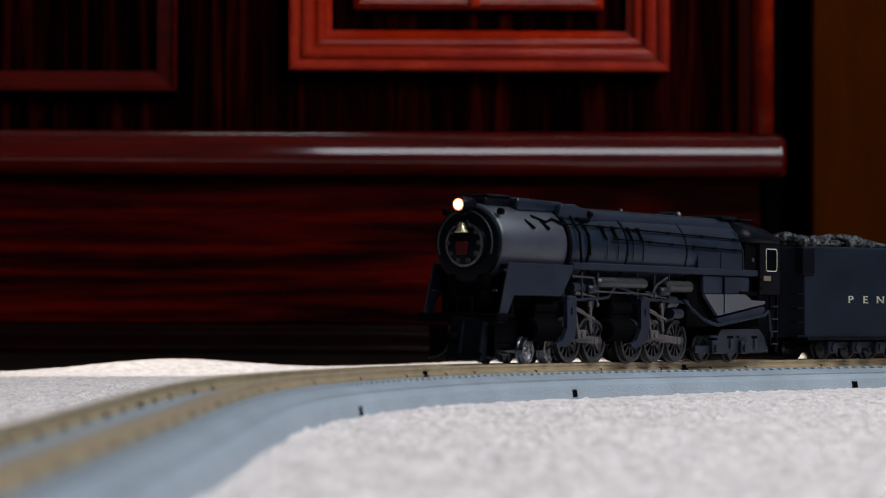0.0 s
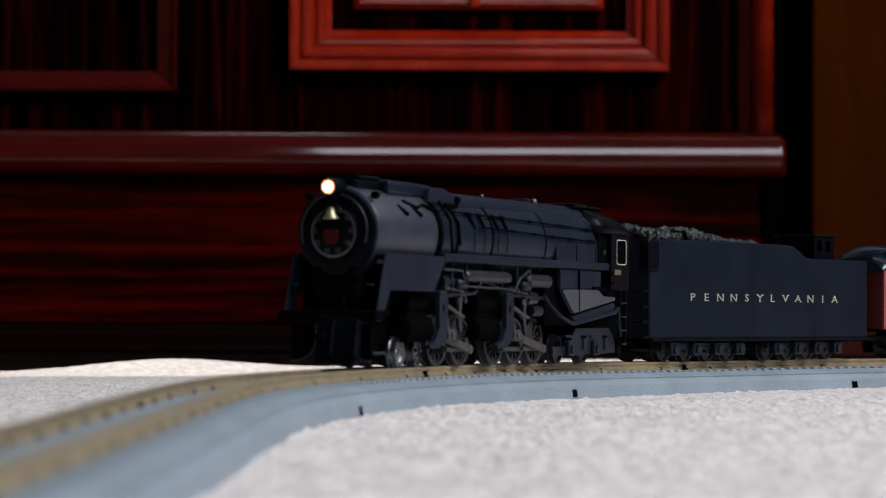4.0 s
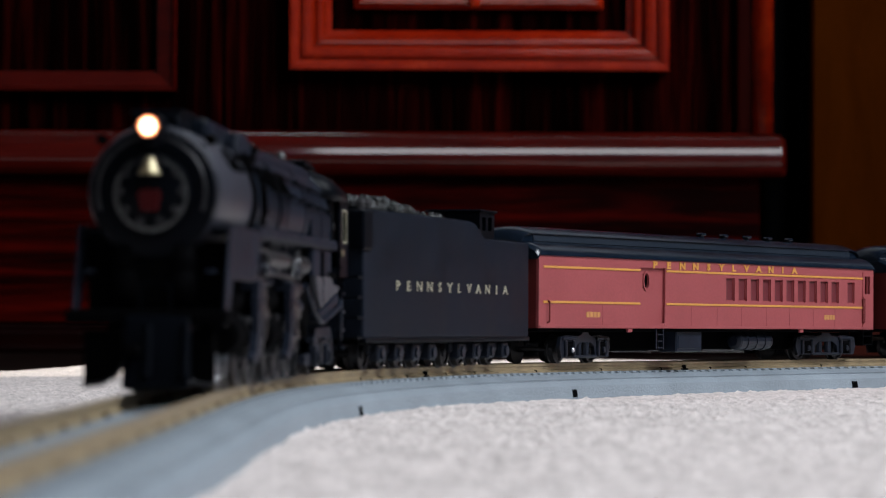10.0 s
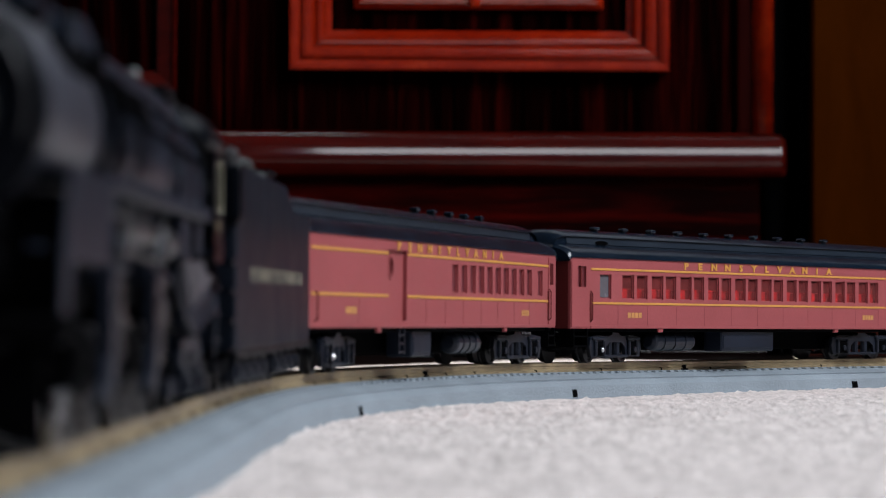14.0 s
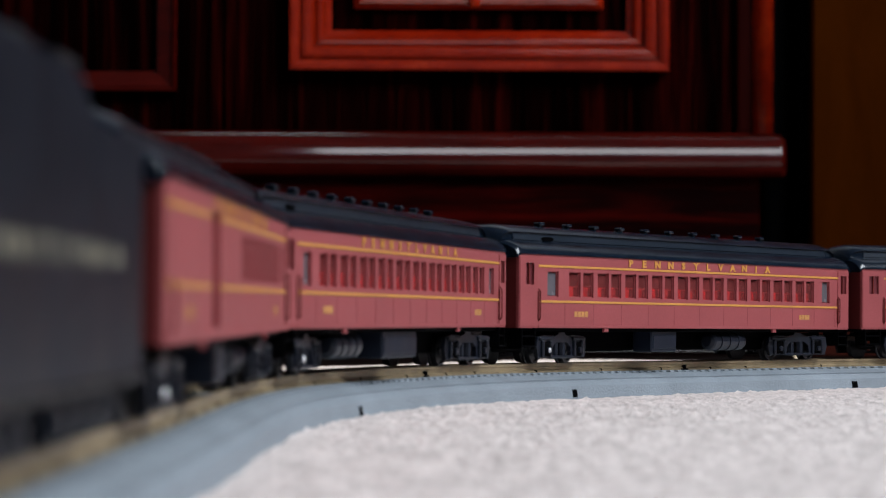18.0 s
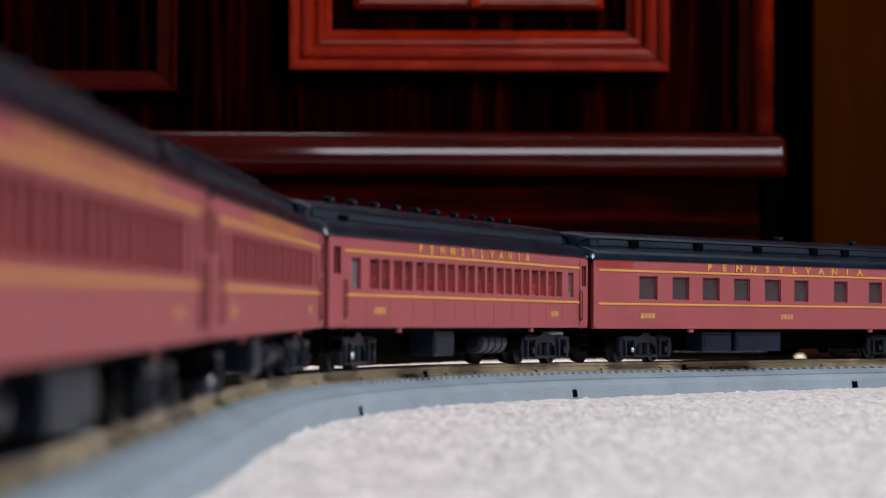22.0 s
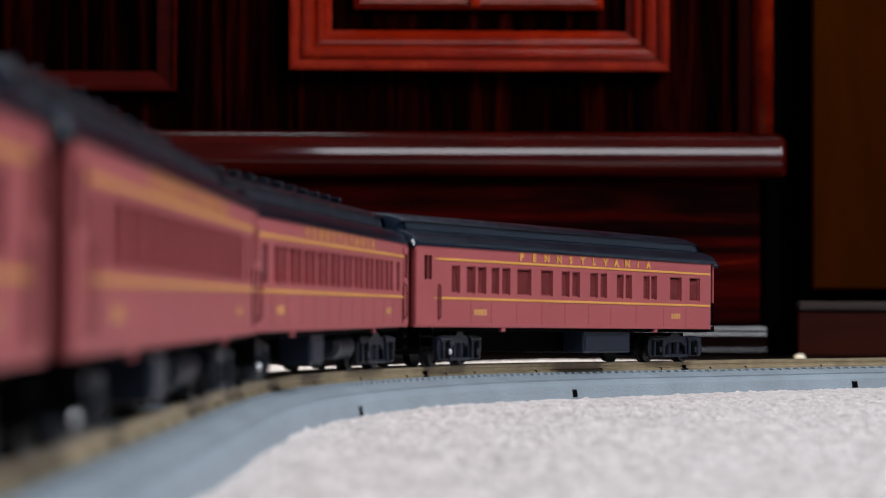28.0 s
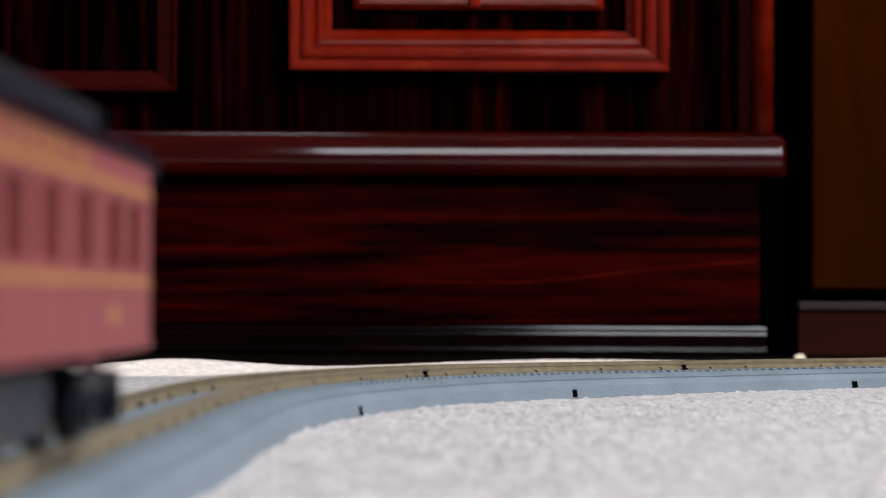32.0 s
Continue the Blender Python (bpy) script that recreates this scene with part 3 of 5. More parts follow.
def bogie(car, x):
    """A four-wheeled truck: arched side frames with pedestals, journals, springs and a tie bar."""
    b = part("bogie", boxed(-0.004, 0.004, -0.0125, 0.0125, 0.0075, 0.0105, 0.0006), M_DARK, car, "dark grey four-wheeled truck")
    b.location = (x, 0, 0)
    BOGIES.append((b, car, x))
    if not BOGIE_MASTER:
        bm = prism(bmesh.new(), [(-0.0218, 0.0060), (-0.0208, 0.0098), (-0.0140, 0.0104), (-0.0062, 0.0100), (-0.0034, 0.0106), (-0.0026, 0.0115), (0.0026, 0.0115), (0.0034, 0.0106), (0.0062, 0.0100), (0.0140, 0.0104), (0.0208, 0.0098), (0.0218, 0.0060), (0.0204, 0.0022),
                                 (0.0085, 0.0022), (0.0078, 0.0062), (0.0050, 0.0078), (-0.0050, 0.0078), (-0.0078, 0.0062), (-0.0085, 0.0022), (-0.0204, 0.0022)], 0.0128, 0.0142)
        box(bm, -0.0100, 0.0100, 0.0126, 0.0146, 0.0020, 0.0031, 0.0003)
        box(bm, -0.0200, -0.0090, 0.0138, 0.0150, 0.0086, 0.0098, 0.0003)
        box(bm, 0.0090, 0.0200, 0.0138, 0.0150, 0.0086, 0.0098, 0.0003)
        for u in (-0.0140, 0.0140):
            box(bm, u - 0.0042, u - 0.0026, 0.0138, 0.0152, 0.0026, 0.0086, 0.0004)
            box(bm, u + 0.0026, u + 0.0042, 0.0138, 0.0152, 0.0026, 0.0086, 0.0004)
            rod(bm, (u, 0.0150, 0.0050), (u, 0.0158, 0.0050), 0.0011, 10)
        for u in (-0.0032, 0.0032):
            rod(bm, (u, 0.0126, 0.0031), (u, 0.0126, 0.0078), 0.0015, 8)
        BOGIE_MASTER.append(part("side_frame", bm, M_DARK, b))
        BOGIE_MASTER.append(part("journal_box", boxed(-0.0026, 0.0026, 0.0140, 0.0151, 0.0028, 0.0080, 0.0008, 2), M_CLIP, b, "black journal box"))
        BOGIE_MASTER[1].location = (0.0140, 0, 0)
        # black plate added to block the bright gap under the floor
        BOGIE_MASTER.append(part("gap_shield", boxed(-0.0215, 0.0215, -0.0060, 0.0060, 0.0098, 0.0116, 0.0003), M_CLIP, b))
    else:
        again(BOGIE_MASTER[0], Matrix.Identity(4), b)
        again(BOGIE_MASTER[1], pose(0.0140, 0, 0), b)
        again(BOGIE_MASTER[2], Matrix.Identity(4), b)
    again(BOGIE_MASTER[0], pose(0, 0, 0, 0, 0, 180), b)
    again(BOGIE_MASTER[1], pose(-0.0140, 0, 0), b)
    for u in (-0.0140, 0.0140):
        again(BOGIE_MASTER[1], pose(u, 0, 0, 0, 0, 180), b)
    for u in (-0.0140, 0.0140):
        if len(BOGIE_MASTER) < 4:
            BOGIE_MASTER.append(wheelset(b, u, 0.0051))
        else:
            WHEELS.append((again(BOGIE_MASTER[3], pose(u, 0, 0.0051), b), 0.0051))
    return b


def roof_section(u, k, drop):
    """Half round over the eaves with a raised middle; k tells how far the middle has risen."""
    pts = []
    for y, z in ((-0.0188, 0.0393), (-0.0187, 0.0403), (-0.0170, 0.0424), (-0.0140, 0.0438), (-0.0108, 0.0445)):
        pts.append((u, y, z - drop))
    for y, z in ((-0.0104, 0.0446), (-0.0102, 0.0470), (-0.0112, 0.0474), (-0.0106, 0.0482), (-0.0075, 0.0495), (-0.0040, 0.0502), (0.0, 0.0504)):
        pts.append((u, y, 0.0446 + (z - 0.0446) * k - drop + (1 - k) * 0.0006 * (1 - abs(y) / 0.0105)))
    for y, z in ((0.0040, 0.0502), (0.0075, 0.0495), (0.0106, 0.0482), (0.0112, 0.0474), (0.0102, 0.0470), (0.0104, 0.0446)):
        pts.append((u, y, 0.0446 + (z - 0.0446) * k - drop + (1 - k) * 0.0006 * (1 - abs(y) / 0.0105)))
    for y, z in ((0.0108, 0.0445), (0.0140, 0.0438), (0.0170, 0.0424), (0.0187, 0.0403), (0.0188, 0.0393)):
        pts.append((u, y, z - drop))
    return pts


def carriage_roof(car, front, rear):
    rows = []
    for u, k, d in ((0.0, 0.0, 0.0014), (0.0008, 0.12, 0.0006), (0.0020, 0.45, 0.0), (0.0038, 0.76, 0.0), (0.0060, 0.93, 0.0), (0.0090, 1.0, 0.0)):
        rows.append(roof_section(front - u, k, d))
    ends = [(0.0090, 1.0, 0.0), (0.0060, 0.93, 0.0), (0.0038, 0.76, 0.0), (0.0020, 0.45, 0.0), (0.0008, 0.12, 0.0006), (0.0, 0.0, 0.0014)]
    for u, k, d in ends:
        rows.append(roof_section(rear + u, k, d))
    r = part("roof", loft(bmesh.new(), rows), M_ROOF, car, "black roof with a raised clerestory", True)
    smooth_but(r, 38)
    # sides coloured paler than the roof, for the light their slope catches
    for side in (1, -1):
        rows = [[(u, side * 0.0098, 0.0447), (u, side * 0.0109, 0.0447), (u, side * 0.0104, 0.0472), (u, side * 0.0096, 0.0472)] for u in (rear + 0.0095, front - 0.0095)]
        part("clerestory_side", loft(bmesh.new(), rows), M_SASH, car, "clerestory side lightened for the light it catches")
    return r


VENT = []


def vents(car, us, y=0.0045):
    for u in us:
        if not VENT:
            bm = bmesh.new()
            rod(bm, (0, 0, 0), (0, 0, 0.0014), 0.0011, 10)
            box(bm, -0.0019, 0.0019, -0.0015, 0.0015, 0.0010, 0.0024, 0.0006, 3)
            VENT.append(part("roof_vent", bm, M_ROOF, car, "small dark ventilator"))
            VENT[0].location = (u, y, 0.0494)
        else:
            again(VENT[0], pose(u, y, 0.0494), car)


PANES = {}


def window(car, x0, x1, z0, z1, side, mat=None, name="window"):
    """A sash in its opening with a pane behind it."""
    w, h = round(x1 - x0, 5), round(z1 - z0, 5)
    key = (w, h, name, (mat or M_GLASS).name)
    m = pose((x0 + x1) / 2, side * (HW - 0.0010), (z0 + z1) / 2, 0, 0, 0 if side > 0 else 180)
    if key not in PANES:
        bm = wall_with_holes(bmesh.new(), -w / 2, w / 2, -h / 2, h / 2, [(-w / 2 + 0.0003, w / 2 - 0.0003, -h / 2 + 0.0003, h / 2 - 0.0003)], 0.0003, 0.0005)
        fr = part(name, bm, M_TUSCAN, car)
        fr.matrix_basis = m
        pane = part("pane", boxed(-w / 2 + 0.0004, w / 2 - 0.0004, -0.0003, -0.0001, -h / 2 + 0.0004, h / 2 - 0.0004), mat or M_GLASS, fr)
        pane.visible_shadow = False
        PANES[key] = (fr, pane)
    else:
        fr = again(PANES[key][0], m, car)
        pane = again(PANES[key][1], Matrix.Identity(4), fr)
        pane.visible_shadow = False


SEAT = []


def number_bars(car, x, z, y, n=4, mat=None):
    """The running number, too small to read: plain bars."""
    bm = bmesh.new()
    for k in range(n):
        box(bm, x - 0.0025 * k - 0.0021, x - 0.0025 * k, y, y + 0.00008, z - 0.0010, z + 0.0010)
    return part("number_bar", bm, mat or M_NUMBER, car)


def lining(car, name, x0, x1, z, side, h=0.00042):
    bm = boxed(x0, x1, side * (HW - 0.0002), side * (HW + 0.0003), z - h, z + h, 0.0001)
    return part(name, bm, M_GOLD, car, "yellow-gold lining")


def carriage(front, rear, wins, opal=(), vest_front=None, vest_rear=None, gaps=(), doors=(), pane=None, seams=(), vent_at=(), box_at=(), tank_at=(), numbers=(), seats=True, text=(0.0507, -0.0690), blunt=False, port=False, tabs=(65.0, -73.0)):
    car = new("passenger_carriage")
    holes = [(b * MM, a * MM, WIN0, WIN1) for a, b in wins] + [(b * MM, a * MM, WIN0, WIN1) for a, b in opal] + list(doors)
    holes += [(v[3] * MM, v[2] * MM, 0.0285, 0.0362) for v in (vest_front, vest_rear) if v]
    for side in (1, -1):
        bm = wall_with_holes(bmesh.new(), rear, front, SILL, EAVE, holes, HW, 0.0013)
        if side < 0:
            bmesh.ops.scale(bm, vec=(1, -1, 1), verts=bm.verts)
            bmesh.ops.recalc_face_normals(bm, faces=bm.faces)
        # recessed joints between the side sheets
        part("side_wall", bm, M_TUSCAN, car, "maroon sheeted side")
        if side > 0:
            for u in seams:
                part("sheet_joint", boxed(u * MM - 0.00012, u * MM + 0.00012, HW - 0.0002, HW + 0.00006, SILL + 0.0004, LOW - 0.0008), M_JOINT, car)
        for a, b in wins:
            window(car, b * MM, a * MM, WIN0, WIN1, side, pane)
        for a, b in opal:
            window(car, b * MM, a * MM, WIN0, WIN1, side, M_OPAL)
        part("sill_strip", boxed(rear + 0.0105 if vest_rear else rear + 0.0005, front - 0.0130 if vest_front else front - 0.0005, side * (HW - 0.0002), side * (HW + 0.00035), SILL + 0.0001, SILL + 0.0011, 0.0001), M_TUSCAN, car)
        lo = rear + 0.0105 if vest_rear else rear + 0.001
        hi = front - 0.0130 if vest_front else front - 0.003
        cuts = sorted(gaps)
        for z in (LOW, UPP):
            a = lo
            for g0, g1 in cuts:
                lining(car, "lining", a, g0 * MM, z, side)
                a = g1 * MM
            lining(car, "lining", a, hi, z, side)
    for x, s in ((front, 1), (rear, -1)):
        bm = wall_with_holes(bmesh.new(), -HW + 0.0011, HW - 0.0011, SILL, EAVE, [(-0.0052, 0.0052, 0.0138, 0.0345)], 0.0, 0.0012)
        bmesh.ops.transform(bm, matrix=pose(x, 0, 0, 0, 0, 90 * -s), verts=bm.verts)
        # ends darker than the sides, the shade on them put into the paint
        part("end_wall", bm, M_TUSCAN_DARK, car, "maroon end darkened for shade")
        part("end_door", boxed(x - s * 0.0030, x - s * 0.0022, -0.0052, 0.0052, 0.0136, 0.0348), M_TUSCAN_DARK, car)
        d = bmesh.new()
        for k in range(4):
            y = 0.0062 - 0.0003 * (k % 2)
            prism(d, [(x + s * (0.0008 * k + 0.0001), 0.0125), (x + s * (0.0008 * k + 0.0008), 0.0125), (x + s * (0.0008 * k + 0.0008), 0.0372), (x + s * (0.0008 * k + 0.0001), 0.0372)], -y, y)
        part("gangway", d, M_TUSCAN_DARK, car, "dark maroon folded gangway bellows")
    part("floor_pan", boxed(rear + 0.001, front - 0.001, -HW + 0.0011, HW - 0.0011, SILL - 0.0012, SILL + 0.0012, 0.0003), M_CLIP, car)
    part("inner_floor", boxed(rear + 0.002, front - 0.002, -HW + 0.0012, HW - 0.0012, SILL + 0.0014, SILL + 0.0018), M_INSIDE, car)
    part("inner_ceiling", boxed(rear + 0.002, front - 0.002, -HW + 0.0012, HW - 0.0012, EAVE - 0.0008, EAVE - 0.0003), M_INSIDE, car)
    carriage_roof(car, front + 0.0015, rear - (0.0080 if blunt else 0.0015))
    if port:
        for side in (1, -1):
            oval = [(0.0957 + 0.0041 * math.cos(q), 0.0453 + 0.0009 * math.sin(q)) for q in [2 * math.pi * k / 16 for k in range(16)]]
            part("roof_port", prism(bmesh.new(), oval, side * 0.0100, side * 0.0112), M_CLIP, car, "black oval port in the clerestory")
    if vent_at:
        vents(car, [u * MM for u in vent_at])
    # vestibules: a proud post, a narrow door and its steps
    for v, s in ((vest_front, 1), (vest_rear, -1)):
        if not v:
            continue
        a, b, w0, w1 = [q * MM for q in v]
        for side in (1, -1):
            part("vestibule_door", wall_with_holes(bmesh.new(), b, a, SILL + 0.0006, EAVE - 0.0012, [(w1, w0, 0.0285, 0.0362)], HW + 0.0003 if side > 0 else -HW + 0.0004, 0.0007), M_TUSCAN, car, "maroon vestibule door")
            part("door_pane", boxed(w1 - 0.0002, w0 + 0.0002, side * (HW - 0.0008), side * (HW - 0.0006), 0.0284, 0.0363), M_REDPANE, car)
            part("door_bar", boxed((w0 + w1) / 2 - 0.0004, (w0 + w1) / 2 + 0.0004, side * (HW - 0.0006), side * HW, 0.0284, 0.0363), M_TUSCAN_DARK, car)
            e = b if s > 0 else a
            # raised dark strip standing in for the shaded recess of the grab rail
            part("grab_recess_shade", boxed(e - 0.0006, e + 0.0006, side * (HW - 0.0004), side * (HW + 0.00045), 0.0158, 0.0262), M_TUSCAN_DARK, car)
            part("grab_rail", pipe(bmesh.new(), [((b if s > 0 else a), side * (HW + 0.0003), 0.0155), ((b if s > 0 else a), side * (HW + 0.0012), 0.0165), ((b if s > 0 else a), side * (HW + 0.0012), 0.0260), ((b if s > 0 else a), side * (HW + 0.0003), 0.0270)], 0.00022), M_TUSCAN_DARK, car)
            st = bmesh.new()
            m = (a + b) / 2
            box(st, m - 0.0042, m + 0.0042, side * 0.0120, side * 0.0182, 0.0098, 0.0104)
            box(st, m - 0.0042, m + 0.0042, side * 0.0135, side * 0.0184, 0.0062, 0.0068)
            for q in (-0.0044, 0.0044):
                box(st, m + q - 0.0003, m + q + 0.0003, side * 0.0120, side * 0.0184, 0.0060, SILL)
            part("steps", st, M_CLIP, car)
    part("lettering", lettering("PENNSYLVANIA", text[0], text[1], 0.0361, 0.0028, HW + 0.0002, 0.05), M_GOLD, car, "yellow-gold capital letters")
    for u in numbers:
        number_bars(car, u * MM, 0.0181, HW + 0.00002)
    # under the floor
    for a, b in box_at:
        bm = boxed(b * MM, a * MM, 0.0075, 0.0160, 0.0040, SILL - 0.0008, 0.0005)
        box(bm, b * MM + 0.001, a * MM - 0.001, 0.0158, 0.0163, 0.0052, 0.0104, 0.0002)
        part("equipment_box", bm, M_SKIRT, car)
        part("equipment_box", boxed(b * MM, a * MM, -0.0160, -0.0075, 0.0040, SILL - 0.0008, 0.0005), M_SKIRT, car)
    for a, b in tank_at:
        bm = turned(bmesh.new(), [(b * MM, 0.0020), (b * MM + 0.001, 0.0033), (b * MM + 0.002, 0.0036), (a * MM - 0.002, 0.0036), (a * MM - 0.001, 0.0033), (a * MM, 0.0020)], (0, 0.0115, 0.0080), "x", 16)
        for q in (0.25, 0.5, 0.75):
            u = (b + (a - b) * q) * MM
            turned(bm, [(u - 0.0006, 0.0039), (u + 0.0006, 0.0039)], (0, 0.0115, 0.0080), "x", 16)
        part("air_tank", bm, M_DARK, car, smooth=False)
    for u in tabs:
        part("sill_tab", boxed(u * MM - 0.0016, u * MM + 0.0016, HW - 0.0012, HW - 0.0001, SILL - 0.0014, SILL + 0.0002, 0.0002), M_TUSCAN, car)
    # black sill; its added depth stands for far-side gear and shade
    bm = boxed(rear + 0.05, front - 0.05, -0.0060, 0.0060, 0.0046, SILL - 0.001, 0.0004)
    part("centre_sill", bm, M_CLIP, car)
    # boards added behind the windows so they show dim red, not black
    for y in (0.0045, -0.0045):
        part("window_backing", boxed(rear + 0.014, front - 0.014, y - 0.0003, y + 0.0003, SILL + 0.002, EAVE - 0.001), M_INSIDE, car)
    if seats:
        u = front - 0.030
        while u > rear + 0.030:
            for y in (-0.0105, 0.0105):
                if not SEAT:
                    bm = boxed(-0.0026, 0.0026, -0.0048, 0.0048, 0.0150, 0.0284, 0.0006)
                    box(bm, -0.0065, -0.0012, -0.0048, 0.0048, 0.0150, 0.0190, 0.0004)
                    SEAT.append(part("seat", bm, M_SEAT, car, "red upholstered seat"))
                    SEAT[0].location = (u, y, 0)
                else:
                    again(SEAT[0], pose(u, y, 0), car)
            u -= 0.01025
    for x in (0.0922, -0.1050):
        b = bogie(car, x)
        if x > 0:
            part("axle_end", turned(bmesh.new(), [(0.0156, 0.0010), (0.0161, 0.0009), (0.0164, 0.0005), (0.0165, 0.0002)], (0.0140, 0, 0.0050), "y", 12), M_POLISH, b, "bright polished axle end", True)
    for x, s in ((front, 1), (rear, -1)):
        bm = boxed(x - s * 0.012, x + s * 0.0062, -0.0012, 0.0012, 0.0078, 0.0098, 0.0003)
        box(bm, x + s * 0.0050, x + s * 0.0068, -0.0020, 0.0020, 0.0066, 0.0102, 0.0005)
        part("coupler", bm, M_COUPLER, car)
    return car


PAIRS = [q for k in range(10) for q in ((92.4 - 20.5 * k, 84.2 - 20.5 * k), (82.4 - 20.5 * k, 74.9 - 20.5 * k))]
SEAMS = [95.2 - 20.5 * k for k in range(12)]
VENTS = [91 - 19.6 * k for k in range(10)]
CARS = []

combine = carriage(0.1285, -0.1395, [(-8.3 - 10.15 * k, -15.2 - 10.15 * k) for k in range(10)] + [(-114.7, -121.4)], vest_rear=(-129.0, -138.9, -130.6, -135.6),
                   gaps=[(39.0, 58.4)], pane=M_REDPANE, doors=[(0.0395, 0.0575, 0.0152, 0.0363)], seams=[85, 40, 19.5, -1, -21, -42, -62, -83, -103], vent_at=[-12, -30.4, -50.0, -68, -86.7],
                   box_at=[(27, 7)], tank_at=[(-26, -55)], numbers=[96.5, -93.0], seats=False)
bag_door = part("baggage_door", wall_with_holes(bmesh.new(), 0.0395, 0.0575, 0.0152, 0.0363, [(0.0500, 0.0545, 0.0285, 0.0340)], HW - 0.0012, 0.0008), M_TUSCAN, combine, "recessed maroon baggage door")
bm = bmesh.new()
ring = [[(0.0522 + r * 0.78 * math.cos(a), HW - 0.0011 + d, 0.0312 + r * 1.25 * math.sin(a)) for a in [2 * math.pi * i / 20 for i in range(20)]] for r, d in ((0.0031, 0.0), (0.0031, 0.0004), (0.0024, 0.0004), (0.0024, -0.0006))]
part("oval_frame", loft(bm, ring, caps=False), M_TUSCAN, bag_door)
part("door_pane", boxed(0.0498, 0.0547, HW - 0.0022, HW - 0.0020, 0.0280, 0.0345), M_CLIP, bag_door)
ladder = part("ladder", boxed(0.0397, 0.0403, HW - 0.0010, HW - 0.0004, 0.0050, 0.0142), M_DARK, combine)
part("stile", boxed(0.0449, 0.0455, HW - 0.0010, HW - 0.0004, 0.0050, 0.0142), M_DARK, ladder)
for z in (0.0055, 0.0080, 0.0105):
    part("rung", boxed(0.0403, 0.0449, HW - 0.0009, HW - 0.0005, z, z + 0.0005), M_DARK, ladder)
part("grab_rail", pipe(bmesh.new(), [(0.1228, HW, 0.0150), (0.1228, HW + 0.0010, 0.0155), (0.1228, HW + 0.0010, 0.0225), (0.1228, HW, 0.0230)], 0.0003), M_TUSCAN_DARK, combine)
tagged(combine, "maroon combined baggage and passenger carriage with gold lining", "carriage", "train carriages")
CARS.append((combine, 0))

coach_kw = dict(opal=[(107.5, 99.8), (-117.3, -124.8)], vest_front=(126.3, 114.0, 122.6, 117.0), vest_rear=(-132.6, -143.0, -135.0, -141.0), seams=SEAMS, vent_at=VENTS, port=True, numbers=[88.6, -95.5])
coach = carriage(0.1267, -0.1433, PAIRS, box_at=[(27, 7)], tank_at=[(-26, -55)], **coach_kw)
coach_b = carriage(0.1267, -0.1433, PAIRS, box_at=[(17, -24)], tank_at=[(64, 34)], **coach_kw)
tagged(coach, "maroon day coach with paired windows and gold lining", "carriage", "train carriages")
tagged(coach_b, "maroon day coach with paired windows and gold lining", "carriage", "train carriages")
CARS += [(coach_b, 1), (coach, 2)]


def copied(ob, index):
    c = copy_thing(ob, Matrix.Identity(4))
    for b in [o for o in c.children if o.name.startswith("bogie")]:
        BOGIES.append((b, c, b.location.x))
        WHEELS.extend((w, 0.0051) for w in b.children if w.name.startswith("wheelset"))
    CARS.append((c, index))
    return c


copied(coach, 3)
diner = carriage(0.1306, -0.1375, [(101, 88.7), (78.5, 66.8), (57.5, 45.4), (34.8, 23.1), (12.1, -0.2), (-10.6, -21.6), (-42.0, -53.2), (-71.0, -82.0), (-100.8, -111.6)], vest_rear=(-126.2, -137.0, -128.5, -134.5),
                 vent_at=[-20, -80], box_at=[(54, 33), (30, -4)], numbers=[100, 0, -98], seats=False, text=(0.0562, -0.0663), pane=M_GREYPANE)
# dark struts between the clerestory lights
for u in (95, 50.5, 7, -37, -62.5, -106):
    part("clerestory_strut", boxed(u * MM - 0.0026, u * MM + 0.0026, 0.0095, 0.0120, 0.0440, 0.0472, 0.0003), M_CLIP, diner)
for a, b in ((118, 99), (91, 54.5), (46.5, 11), (3, -33), (-41, -58.5), (-66.5, -102), (-110, -124)):
    part("clerestory_light", boxed(b * MM, a * MM, 0.0100, 0.0111, 0.0449, 0.0470, 0.0002), M_SASH, diner, "grey clerestory light")
part("fresh_patch", boxed(0.105, 0.1295, HW - 0.0005, HW + 0.00005, 0.0362, 0.0390), material("brighter_maroon", (0.25, 0.020, 0.014), 0.5), diner, "brighter red patch")
tagged(diner, "maroon dining carriage with wide single windows", "carriage", "train carriages")
CARS.append((diner, 4))
copied(coach, 5)
copied(coach, 6)
obs = carriage(0.1320, -0.1310, [(105.6, 99.2), (94.2, 87.6), (85.6, 79.2), (75.1, 69), (66.7, 60.2), (54.6, 43), (34.8, 24.6), (17.1, 10), (7.7, 0.8), (-8.4, -15.8), (-18.1, -24.2), (-33.4, -40), (-41.9, -48.1), (-59.5, -65.8), (-67.4, -73.2), (-86.9, -99.2), (-107.7, -119.2)],
               vest_front=(131.6, 115.6, 126.0, 120.5), seams=[91, 75, 55, 34, 14, -7, -28, -52, -80, -104], box_at=[(-8, -52)], numbers=[88.5, -88], seats=False, text=(0.0547, -0.0673), blunt=True)
bm = boxed(-0.1385, -0.1305, -HW + 0.001, HW - 0.001, SILL - 0.001, SILL + 0.001, 0.0003)
part("platform", bm, M_CLIP, obs)
bm = bmesh.new()
for z in (0.0165, 0.0200, 0.0235):
    pipe(bm, [(-0.1312, 0.0168, z), (-0.1380, 0.0168, z), (-0.1380, -0.0168, z), (-0.1312, -0.0168, z)], 0.0004)
